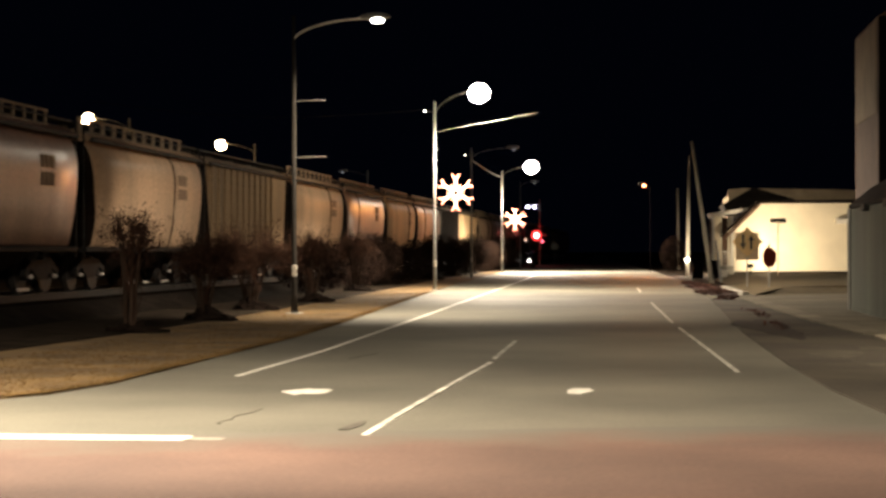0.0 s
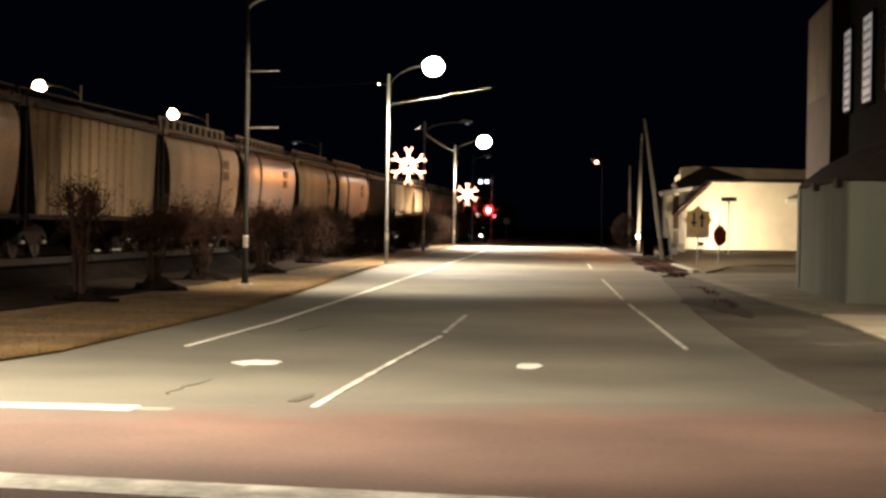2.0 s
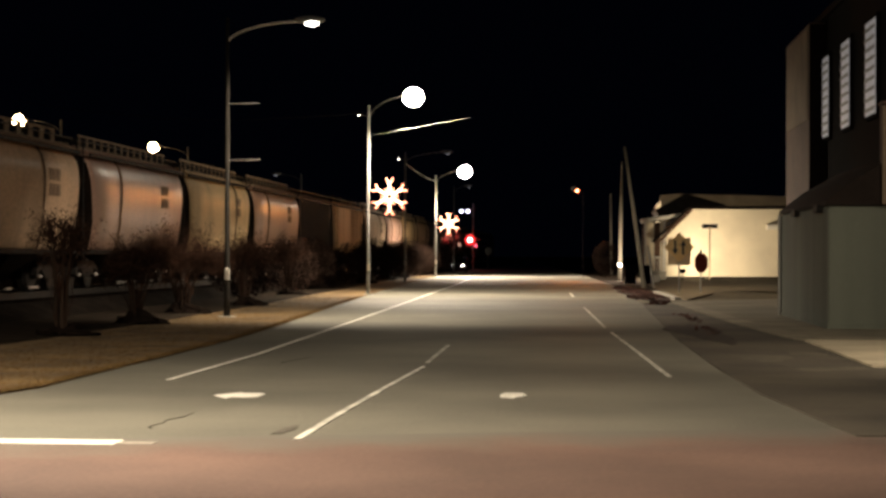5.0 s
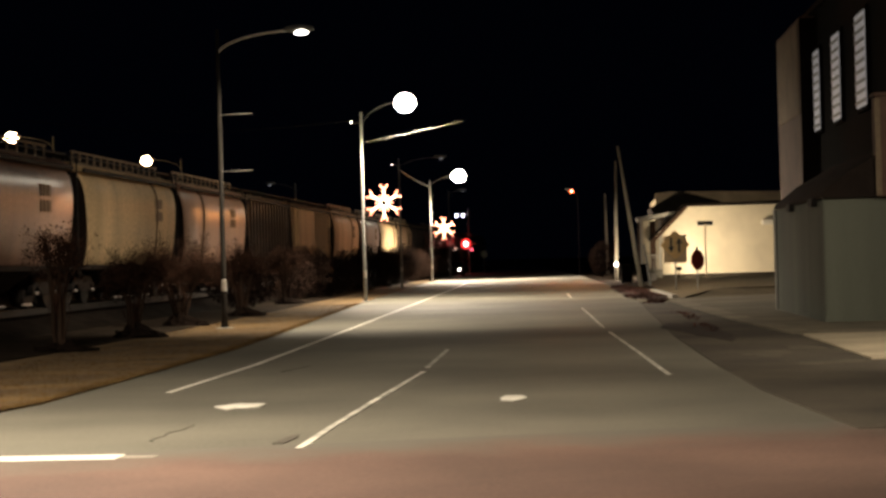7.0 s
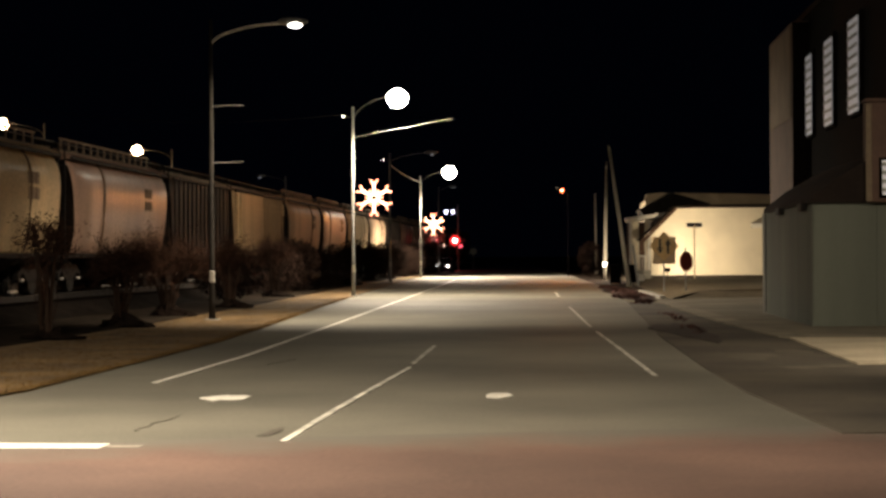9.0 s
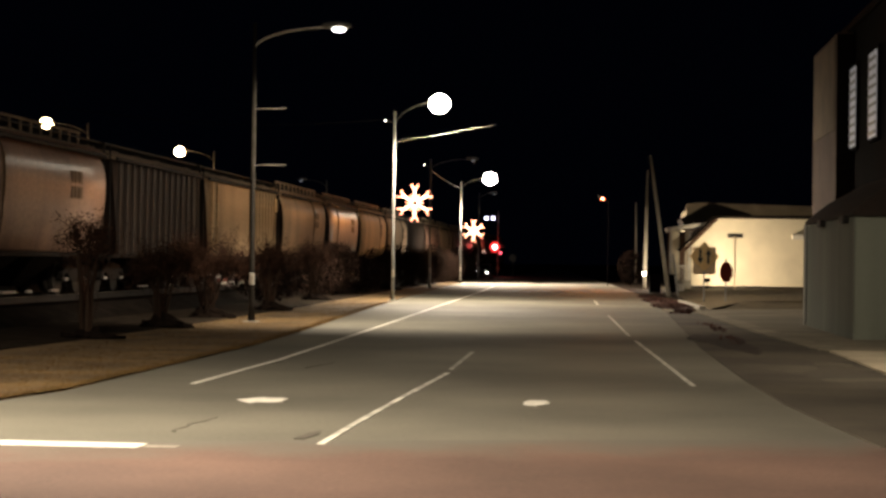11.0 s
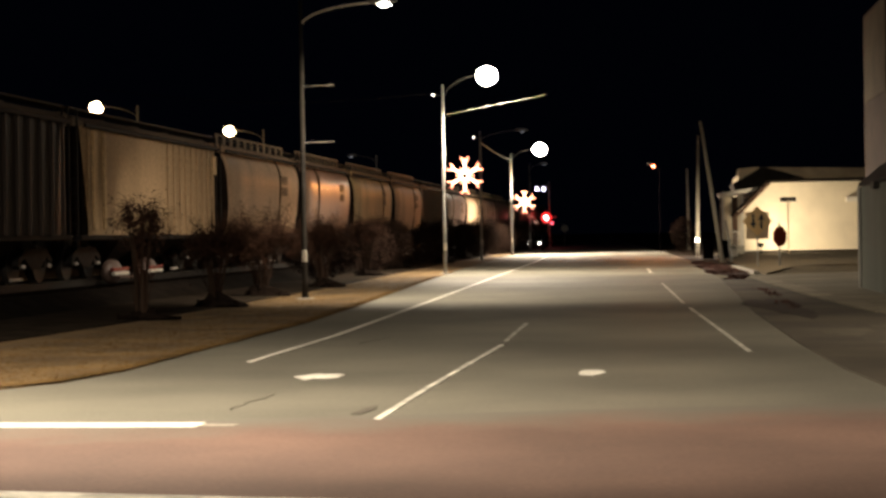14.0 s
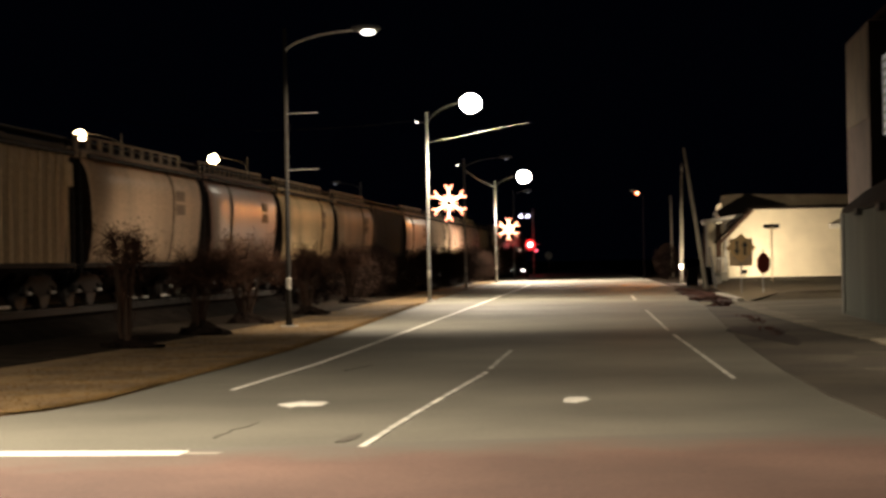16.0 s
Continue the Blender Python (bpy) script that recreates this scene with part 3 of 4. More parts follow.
def hopper_car(length, colour, ribbed, label, logo=0):
    """Rails at z = 0, the middle of the car at y = 0."""
    e = thing("hopper_car", (0, 0, 0), label, "railway car", "cars of the freight train")
    body_l = length - 1.05
    mat = CAR_PAINT[colour]
    if ribbed:
        profile = [(1.42, 1.15), (1.42, 1.5), (1.44, 3.86), (1.42, 3.98)]
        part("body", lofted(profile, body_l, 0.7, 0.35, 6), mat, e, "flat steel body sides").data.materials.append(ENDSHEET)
        n = 20 if colour == "tan" else 14
        deep = 0.022 if colour == "tan" else 0.04
        bm = boxed(-deep, deep, -0.05, 0.05, 1.15, 3.9, bevel=0.012)
        rib = part("rib", bm, mat, e)
        rib.location = (1.47, -body_l / 2 + 0.5, 0)
        for s in (-1, 1):
            for k in [0] + [k for k in ribbed if k]:
                if (s, k) != (1, 0):
                    again(rib, (s * 1.47, -body_l / 2 + 0.5 + k * (body_l - 1.0) / (n - 1), 0), e)
    else:
        profile = [(1.28, 1.12), (1.37, 1.24), (1.455, 1.6), (1.52, 2.0), (1.56, 2.5), (1.58, 2.9), (1.575, 3.2), (1.545, 3.45), (1.48, 3.68), (1.37, 3.86), (1.26, 3.95)]
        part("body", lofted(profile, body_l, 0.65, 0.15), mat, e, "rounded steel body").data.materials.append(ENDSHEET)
        for me in [c.data for c in e.children]:
            for p in me.polygons:
                p.use_smooth = p.material_index == 0
        yy = body_l * (0.19 if colour == "beige" else 0.24 if colour == "cream" else -0.22)
        for s in (-1, 1):
            part("seam_rib", bar([(s * (x + 0.012), yy, z) for x, z in profile], 0.045, 6), LOGO, e, "dark rusty seam rib")
    top = 3.98
    part("roof", upright([(-1.5, top - 0.06), (1.5, top - 0.06), (1.5, top + 0.03), (1.05, top + 0.24), (0, top + 0.34), (-1.05, top + 0.24), (-1.5, top + 0.03)], -body_l / 2, body_l / 2), mat if not ribbed else ROOFGREY, e, "dusty sloping roof")
    part("eave_rail", boxed(1.47, 1.56, -body_l / 2, body_l / 2, top - 0.10, top + 0.02, bevel=0.02), DARKSTEEL, e)
    for k in range(4):
        h = part("hatch", bmesh_round(0.38, 0.12), ROOFGREY, e)
        h.location = (0.0, -body_l * 0.36 + k * body_l * 0.24, top + 0.32)
    for s in (-1, 1):
        part("running_board", boxed(s * 0.95 - 0.28, s * 0.95 + 0.28, -length / 2 + 0.2, length / 2 - 0.2, top + 0.36, top + 0.41), DARKSTEEL, e)
    if not ribbed:
        # walkway fence along the roof edge: posts between a toe board and a slim top rail
        y0, y1 = -length / 2 + 0.35, length * 0.34
        wide = 0.17 if colour == "beige" else 0.05
        n = 11 if colour == "beige" else 14
        post = part("rail_post", boxed(-0.02, 0.02, -wide, wide, top + 0.16, top + 0.50), ROOFGREY, e)
        post.location = (1.21, y0 + 0.17, 0)
        part("top_rail", boxed(1.185, 1.235, y0, y1, top + 0.48, top + 0.55, bevel=0.01), ROOFGREY, e, "slim pale top rail")
        part("toe_board", boxed(1.185, 1.235, y0, y1, top + 0.04, top + 0.20, bevel=0.01), ROOFGREY, e)
        for k in range(1, n):
            again(post, (1.21, y0 + 0.17 + k * (y1 - y0 - 0.34) / (n - 1), 0), e)
    part("side_sill", boxed(1.30, 1.46, -length / 2 + 0.35, length / 2 - 0.35, 1.02, 1.16, bevel=0.02), DARKSTEEL, e)
    part("side_sill", boxed(-1.46, -1.30, -length / 2 + 0.35, length / 2 - 0.35, 1.02, 1.16, bevel=0.02), DARKSTEEL, e)
    part("centre_sill", boxed(-0.35, 0.35, -length / 2 + 0.1, length / 2 - 0.1, 0.72, 1.02), DARKSTEEL, e)
    for yy in (-length * 0.13, length * 0.13):
        bm = bmesh.new()
        r = bmesh.ops.create_cone(bm, cap_ends=True, segments=4, radius1=0.55, radius2=1.9, depth=0.85)
        for v in r["verts"]:
            x, y = v.co.x, v.co.y
            v.co = Vector(((x - y) * 0.707, yy + (x + y) * 0.707, v.co.z + 0.68))
        part("discharge_bay", bm, DARKSTEEL, e)
    # Added pale bars stand in for glints near the rail.
    for yy, half in ((-1.25, 0.5), (0.3, 0.2), (2.4, 0.35)):
        part("outlet_bar", boxed(1.18, 1.26, yy - half, yy + half, 0.10, 0.17, bevel=0.015), GLINTSTEEL, e, "pale bar drawn for a glint under the car")
    if colour == "tan":
        for yy in (-3.3, 0.05):
            bm = ball(bmesh.new(), (1.05, yy, 0.16), (0.25, 0.62, 0.34), 16, 8)
            outlet = part("outlet", bm, OUTLET, e, "rounded pale discharge outlet", smooth=True)
            part("outlet_band", boxed(1.24, 1.33, yy - 0.72, yy + 0.72, 0.18, 0.27, bevel=0.01), REDSIGN, outlet, "dull red band")
            # White lip paints the bright glint under the outlet.
            part("outlet_lip", boxed(1.24, 1.36, yy - 0.62, yy + 0.62, 0.06, 0.16, bevel=0.02), WHITEPAINT, outlet, "white lip painted for the glint")
        part("outlet_tray", boxed(1.0, 1.3, -3.4, -0.4, -0.02, 0.03, bevel=0.01), OUTLET, e, "pale flat tray")
    for s in (-1, 1):
        end = s * (length / 2 - 0.32)
        bm = bmesh.new()
        for xx in (1.0, 1.38):
            box(bm, xx - 0.02, xx + 0.02, end - 0.03, end + 0.03, 0.9, top + 0.35)
        for k in range(8):
            box(bm, 1.0, 1.38, end - 0.015, end + 0.015, 1.05 + k * 0.38, 1.08 + k * 0.38)
        part("ladder", bm, DARKSTEEL, e)
        part("end_platform", boxed(-1.4, 1.4, min(end, end - s * 0.9), max(end, end - s * 0.9), 1.02, 1.1), DARKSTEEL, e)
        part("end_post", boxed(-1.2, -1.08, end - 0.06, end + 0.06, 1.1, top), DARKSTEEL, e)
        part("coupler", boxed(-0.12, 0.12, min(end, end + s * 0.5), max(end, end + s * 0.5), 0.72, 0.98, bevel=0.03), DARKSTEEL, e)
        bogie(e, s * (length / 2 - 1.9))
    if colour == "tan" and len(ribbed) < 11:
        for yy, half, z0, z1 in ((-body_l / 2 + 0.95, 0.16, 1.3, 3.85), (-body_l / 2 + 1.75, 0.09, 1.3, 3.85), (body_l / 2 - 0.35, 0.22, 3.1, 3.7)):
            part("end_plate", boxed(1.43, 1.50, yy - half, yy + half, z0, z1, bevel=0.01), CAR_PAINT["cream"], e, "pale painted end plate")
    if logo:
        x = 1.50 if ribbed else 1.585
        for k in range(2):
            for q in range(3):
                part("emblem", boxed(x - 0.02, x + 0.008, logo - 0.45 + 0.34 * q, logo - 0.17 + 0.34 * q, 2.62 + k * 0.42, 2.94 + k * 0.42), EMBLEM, e, "faded square emblem mark")
    return e


def bmesh_round(r, h):
    bm = bmesh.new()
    tube(bm, [(0, 0, 0), (0, 0, h * 0.7), (0, 0, h)], [r, r, r * 0.85], 14)
    return bm


# car ends along the track at the start, kind, paint
ENDS = [7.5, 19.8, 32.0, 44.2, 56.7, 70.8, 83.3, 96.4, 109.3, 122.7, 134.8, 149.5, 162.5, 174.4, 187.5, 199.6] + [199.6 + 12.35 * k for k in range(1, 11)]
KINDS = ["grey", "grey", "grey", "beige", "ochre*", "beige", "grey", "cream", "pale", "brown*", "tan+", "beige", "grey", "cream", "beige", "brown*", "grey", "beige", "pale", "grey", "ochre*", "beige", "grey", "pale", "grey"]
WORDS = {"beige": "rounded beige covered hopper car on rails", "grey": "rounded grey covered hopper car on rails", "pale": "rounded pale grey covered hopper car on rails",
         "cream": "rounded cream-tan covered hopper car on rails", "ochre*": "ribbed dull ochre covered hopper car on rails", "tan+": "smooth flat-sided tan covered hopper car on rails", "brown*": "ribbed dark brown covered hopper car on rails"}
RAIL_TOP = 0.63
for a, b, kind in zip(ENDS, ENDS[1:], KINDS):
    car = hopper_car(b - a, kind.strip("*+"), {"ochre*": range(11), "tan+": range(11, 20), "brown*": range(14)}.get(kind, ()), WORDS[kind], 0 if kind[-1] in "*+" else 3.1)
    CARS.append((car, (a + b) / 2))


# ---- trees and planting ----
def crape_myrtle(place, height, spread, seed, label, mound):
    rnd = random.Random(seed)
    e = thing("small_tree", place, label, "tree", "trees along the verge")
    tips = []
    for k in range(5):
        a = k * 1.257 + rnd.uniform(-0.3, 0.3)
        lean = spread * rnd.uniform(0.2, 0.42)
        mid = (0.5 * lean * math.cos(a), 0.5 * lean * math.sin(a), height * 0.34)
        tip = (lean * math.cos(a), lean * math.sin(a), height * rnd.uniform(0.58, 0.76))
        part("trunk", bar([(0.08 * math.cos(a), 0.08 * math.sin(a), 0), mid, tip], [0.042, 0.032, 0.016], 6), BARK, e)
        tips.append(Vector(tip))
    bm = bmesh.new()
    for t in tips:
        for j in range(26 if height > 2.9 else 52):
            way = Vector((rnd.gauss(0, 0.6), rnd.gauss(0, 0.6), rnd.uniform(-0.3, 0.9))).normalized()
            start = t - Vector((0, 0, rnd.uniform(0, height * 0.16)))
            tip = start + way * spread * rnd.uniform(0.22, 0.60)
            tube(bm, [start, (start + tip) / 2 + Vector((0, 0, 0.03)), tip], [0.010, 0.007, 0.003], 3, False)
            for q in range(30):
                c = start.lerp(tip, rnd.uniform(0.25, 1.1)) + Vector((rnd.gauss(0, 0.08), rnd.gauss(0, 0.08), rnd.gauss(0, 0.08)))
                u = Vector((rnd.gauss(0, 1), rnd.gauss(0, 1), rnd.gauss(0, 1))).normalized()
                v = u.orthogonal().normalized()
                s = rnd.uniform(0.012, 0.030)
                bm.faces.new([bm.verts.new(c + s * u), bm.verts.new(c + 0.6 * s * v), bm.verts.new(c - s * u), bm.verts.new(c - 0.6 * s * v)])
        for j in range(6):
            a = rnd.uniform(0, 6.28)
            low = Vector((0.1 * math.cos(a), 0.1 * math.sin(a), height * rnd.uniform(0.02, 0.3)))
            top = low.lerp(t, rnd.uniform(0.5, 0.9)) + Vector((rnd.gauss(0, 0.14), rnd.gauss(0, 0.14), 0))
            tube(bm, [low, (low + top) / 2 + Vector((rnd.gauss(0, 0.05), rnd.gauss(0, 0.05), 0)), top], [0.010, 0.008, 0.004], 3, False)
    part("crown", bm, TWIG, e, "bare twigs with brown seed heads")
    # peaked heap with a tail
    bm = ball(bmesh.new(), (0, 0, 0), (1, 1, 1), 18, 10)
    for v in bm.verts:
        r = math.hypot(v.co.x, v.co.y)
        z = max(-0.06, mound * (1 - r) ** 0.8 * (1.0 if v.co.z > 0 else -0.2)) + mound * 0.22 * noise.noise(4 * v.co)
        stretch = 0.50 + 0.32 * max(0.0, v.co.x)
        v.co = Vector((v.co.x * stretch, v.co.y * 0.5, z)) + 0.045 * Vector((rnd.gauss(0, 1), rnd.gauss(0, 1), rnd.gauss(0, 0.6)))
    part("mulch_mound", bm, MULCH, e, "low mound of dark mulch")
    return e


for k, (x, y, h, s) in enumerate(((-10.45, 35.0, 2.95, 0.95), (-10.45, 41.0, 2.2, 1.4), (-11.0, 48.3, 2.45, 1.9), (-10.75, 56.0, 2.5, 1.4), (-11.8, 71.0, 2.8, 1.2), (-12.9, 86.0, 2.7, 1.3), (-12.6, 102, 2.8, 1.4), (-13.0, 116, 2.8, 1.5), (-13.2, 128, 2.8, 1.5), (-13.6, 142, 2.9, 1.6), (-14.0, 158, 2.9, 1.6))):
    crape_myrtle((x, y, 0.05), h, s, 10 + k, "small bare crape myrtle with brown seed heads on mulch", 0.16 if k == 0 else 0.34)


def shrub(place, r, h, seed):
    rnd = random.Random(seed)
    e = thing("shrub", place, "dense dark shrub beside the street", "shrub", "dark shrubs")
    part("stem", bar([(0, 0, 0), (0, 0, h * 0.5)], [0.05, 0.03], 6), BARK, e)
    bm = bmesh.new()
    for j in range(2600):
        d = Vector((rnd.gauss(0, 1), rnd.gauss(0, 1), rnd.gauss(0, 1))).normalized() * rnd.uniform(0.6, 1.05)
        c = Vector((d.x * r, d.y * r, h * 0.55 + d.z * h * 0.5))
        u = Vector((rnd.gauss(0, 1), rnd.gauss(0, 1), rnd.gauss(0, 1))).normalized()
        v = u.orthogonal().normalized()
        s = rnd.uniform(0.035, 0.08)
        bm.faces.new([bm.verts.new(c + s * u), bm.verts.new(c + 0.6 * s * v), bm.verts.new(c - s * u), bm.verts.new(c - 0.6 * s * v)])
    part("foliage", bm, SHRUBLEAF, e)
    return e


for k in range(15):
    shrub((-12.75 - 0.03 * k + 0.2 * (k % 2), 66 + 8.2 * k, 0.0), 1.3 + 0.2 * (k % 2), 1.7 + 0.07 * k + 0.25 * (k % 3), 60 + k)

shrub((1.75, 134, 0.0), 1.0, 2.6, 90)

# ---- crossing signal and waiting car far down the street ----
e = thing("crossing_signal", (-12.6, 205, 0), "railway crossing signal with a glowing red lamp", "signal")
part("mast", bar([(0, 0, 0), (0, 0, 7.6)], [0.1, 0.07], 10), GALV, e)
part("lamp_board", boxed(-0.85, 0.85, -0.06, 0.06, 3.35, 3.65, bevel=0.02), BLACK, e)
# The widest red disc is the lamp's halo given a shape.
for x, z, m, r in ((-0.35, 3.45, SIGNAL_HALO, 0.62), (0.32, 2.78, SIGNAL_DIM, 0.16), (-1.85, 2.85, SIGNAL_BLUE, 0.13)):
    g = part("red_lamp", ball(bmesh.new(), (x, -0.14, z), (r, 0.12, r), 14, 8), m, e, "glowing signal lens and halo")
    g.visible_shadow = False
    if m is SIGNAL_HALO:
        part("lamp_core", ball(bmesh.new(), (x, -0.22, z), (0.30, 0.10, 0.30), 14, 8), SIGNAL_CORE, g, "white-hot centre of the lens")
part("lower_arm", bar([(-1.95, 0, 2.85), (0.4, 0, 2.78)], 0.04, 6), GALV, e)
part("cross_arm", bar([(-1.6, 0, 7.0), (0.2, 0, 7.0)], 0.05, 6), GALV, e)
for x in (-1.35, -0.6):
    part("upper_lamp", ball(bmesh.new(), (x, -0.14, 6.75), (0.2, 0.1, 0.18), 12, 8), SIGNAL_BLUE, e, "pale violet lens")
lamp("signal_light", (-12.6, 203.4, 3.5), 60, (1.0, 0.05, 0.04), 0.2)
e = thing("crossing_signal", (-14.9, 203, 0), "second crossing signal with two small warm lamps", "signal")
part("mast", bar([(0, 0, 0), (0, 0, 3.4)], [0.08, 0.06], 8), GALV, e)
part("lamp_board", boxed(-0.3, 1.1, -0.05, 0.05, 2.75, 3.1, bevel=0.02), BLACK, e)
for x, z, r in ((0.0, 2.95, 0.13), (0.82, 2.85, 0.2), (0.0, 1.42, 0.12)):
    g = part("warm_lamp", ball(bmesh.new(), (x, -0.12, z), (r, 0.1, r), 12, 8), SIGNAL_WARM, e, "small glowing warm lens")
    g.visible_shadow = False
e = thing("street_sign", (-10.6, 200, 0), "grey octagonal sign back on a thin post", "sign")
part("post", bar([(0, 0, 0), (0, 0, 2.6)], 0.05, 6), GALV, e)
part("plate", upright([(0.42 * math.cos(math.pi / 8 + k * math.pi / 4), 2.17 + 0.42 * math.sin(math.pi / 8 + k * math.pi / 4)) for k in range(8)], -0.03, 0.0), GALV, e)


def car(place, turn):
    e = thing("car", place, "dark car waiting with its headlights on", "car", turn=turn)
    body = upright([(-2.1, 0.35), (2.1, 0.35), (2.15, 0.75), (1.3, 0.95), (0.6, 1.45), (-1.0, 1.48), (-1.8, 0.98), (-2.12, 0.85)], -0.85, 0.85)
    part("body", body, CARPAINT, e)
    for s in (-1, 1):
        for y in (-1.3, 1.3):
            w = part("wheel", bar([(y, s * 0.72, 0.32), (y, s * 0.9, 0.32)], 0.32, 16), RUBBER, e)
        part("headlight", ball(bmesh.new(), (2.1, s * 0.55, 0.68), (0.08, 0.16, 0.12), 12, 8), HEADLIGHT, e, "glowing headlight")
    part("windscreen", upright([(1.28, 0.97), (0.62, 1.46), (0.60, 1.42), (1.24, 0.95)], -0.7, 0.7), GLASS, e)
    return e


car((-12.4, 178, 0), -90)


# ---- poles and lamps along the other kerb ----
def wood_pole(place, height, lean, label):
    e = thing("utility_pole", place, label, "utility pole", "utility poles")
    part("pole", bar([(0, 0, -0.1), (lean * 0.5, 0, height * 0.5), (lean, 0, height)], [0.13, 0.105, 0.075], 10), WOODPOLE, e, smooth=True)
    part("cross_arm", boxed(lean * 0.95 - 0.05, lean * 0.95 + 0.05, -0.7, 0.7, height - 0.5, height - 0.38), WOODPOLE, e)
    return e


wood_pole((3.25, 94, 0.0), 7.4, -1.05, "leaning weathered wooden utility pole by the kerb")
e = thing("guy_post", (3.75, 94.6, 0.0), "short pale stub post leaning on the pole", "post")
part("post", bar([(0, 0, 0), (-0.3, 0, 2.2)], [0.07, 0.05], 8), GALV, e)
wood_pole((2.5, 120, 0.0), 8.0, 0.15, "weathered wooden utility pole by the kerb")
wood_pole((2.6, 160, 0.0), 7.2, -0.1, "far weathered wooden utility pole by the kerb")

e = thing("sodium_lamp", (0.05, 136, 0), "orange sodium street lamp on a slim pole", "street lamp")
part("pole", bar([(0, 0, 0), (0, 0, 6.6)], [0.03, 0.022], 10), NIGHTBLACK, e)
part("arm", bar([(0, 0, 6.3), (-0.3, 0, 6.75), (-0.7, 0, 6.65)], 0.035, 6), NIGHTBLACK, e)
part("lamp_head", ball(bmesh.new(), (-0.6, 0, 6.78), (0.32, 0.2, 0.12), 12, 8), DARKSTEEL, e)
g = part("lamp_glass", ball(bmesh.new(), (-0.45, -0.05, 6.62), (0.17, 0.14, 0.14), 14, 8), LAMP_SODIUM, e, "glowing orange lamp glass")
part("lamp_core", ball(bmesh.new(), (-0.45, -0.20, 6.62), (0.09, 0.06, 0.08), 12, 8), LAMP_CORE, g, "white-hot lamp core")
g.visible_shadow = False
spot("sodium_light", (-0.6, 135.7, 6.45), (-14.4, 68, 3.4), 5500, SODIUM, 56, 0.4, 0.3)

e = thing("yard_light", (2.45, 118, 0), "small white globe light on a short post", "lamp")
part("post", bar([(0, 0, 0), (0, 0, 0.9)], 0.05, 6), DARKSTEEL, e)
lamp("yard_light_glow", (2.45, 117.9, 1.05), 800, (1.0, 0.82, 0.62), 0.08)
g = part("globe", ball(bmesh.new(), (0, 0, 1.05), (0.12, 0.12, 0.12), 12, 8), HEADLIGHT, e, "glowing globe")
g.visible_shadow = False

# trash bins by the porch
for x, y in ((2.78, 104), (3.72, 104.4)):
    e = thing("wheelie_bin", (x, y, -0.02), "dark plastic wheeled bin near the porch", "bin", "bins by the porch")
    part("body", prism([(-0.3, -0.3), (0.3, -0.3), (0.33, 0.33), (-0.33, 0.33)], 0.06, 1.05), NIGHTBLACK, e)
    part("lid", boxed(-0.35, 0.35, -0.36, 0.38, 1.05, 1.13, bevel=0.02), NIGHTBLACK, e)
    for s in (-1, 1):
        part("wheel", bar([(s * 0.22, 0.3, 0.1), (s * 0.32, 0.3, 0.1)], 0.1, 10), RUBBER, e)

# kerb by the leaning pole
for k in range(6):
    ob = part("kerb_stone", boxed(-0.11, 0.11, -0.95, 0.95, -0.1, 0.14, bevel=0.02), KERB)
    ob.matrix_basis = pose(3.48 - 0.055 * k, 67 + 1.95 * k, 0.0, 0, 0, 1.6)
    tagged(ob, "pale concrete kerb stone along the lot", "kerb", "kerb stones", "structure")


def leaf_patch(line, width, count, seed, size=1.0):
    """Leaves drifted along a line of (x, y), gathered in clumps."""
    rnd = random.Random(seed)
    bm = bmesh.new()
    made = 0
    while made < count:
        u = rnd.random() * (len(line) - 1)
        k = int(u)
        x, y = (line[k][n] + (line[k + 1][n] - line[k][n]) * (u - k) for n in (0, 1))
        side = rnd.gauss(0, 0.5)
        x += side * width
        dense = noise.noise(Vector((x * 1.1, y * 0.22, seed))) + 0.45 - 0.5 * abs(side)
        if dense < rnd.random() * 0.9:
            continue
        c = Vector((x, y, 0.03 + 0.05 * max(0.0, dense) * rnd.random()))
        a = Vector((rnd.gauss(0, 1), rnd.gauss(0, 1), rnd.gauss(0, 0.3))).normalized()
        v = a.cross(Vector((rnd.gauss(0, 0.4), rnd.gauss(0, 0.4), 1))).normalized()
        s = size * rnd.uniform(0.025, 0.06)
        bm.faces.new([bm.verts.new(c + s * a), bm.verts.new(c + 0.7 * s * v), bm.verts.new(c - s * a), bm.verts.new(c - 0.7 * s * v)])
        made += 1
    tagged(part("leaf_litter", bm, LITTER), "drift of dark red-brown fallen leaves on the kerb", "leaves", kind="stuff")


def blot(name, x, y, w, l, turn, top, mat, seed, label, category):
    """A low flat patch with a ragged rim."""
    rnd = random.Random(seed)
    rim = []
    for k in range(40):
        a = k * math.pi / 20
        r = 0.8 + 0.16 * math.sin(3 * a + seed) + 0.08 * math.sin(7 * a) + rnd.uniform(-0.06, 0.06)
        rim.append((w * r * math.cos(a), l * r * math.sin(a)))
    ob = structure(name, prism(rim, -0.04, top), mat, label, category)
    ob.matrix_basis = pose(x, y, 0, 0, 0, turn)
    return ob


blot("leaf_bed", 2.35, 76, 0.62, 15.5, 2.0, 0.045, material("rotting_leaves", (0.040, 0.016, 0.012), 0.95, spread=0.5, scale=4, fine=16, bump=0.8), 3, "bed of dark red-brown rotting leaves by the pole", "leaves")
DAMP = material("damp_dark_asphalt", (0.024, 0.017, 0.012), 0.8, spread=0.5, scale=0.8, fine=12, bump=0.3)
blot("damp_patch", 2.5, 38.5, 0.62, 5.2, 3.0, 0.024, DAMP, 6, "damp dark leaf-stained patch at the street's edge", "stain")
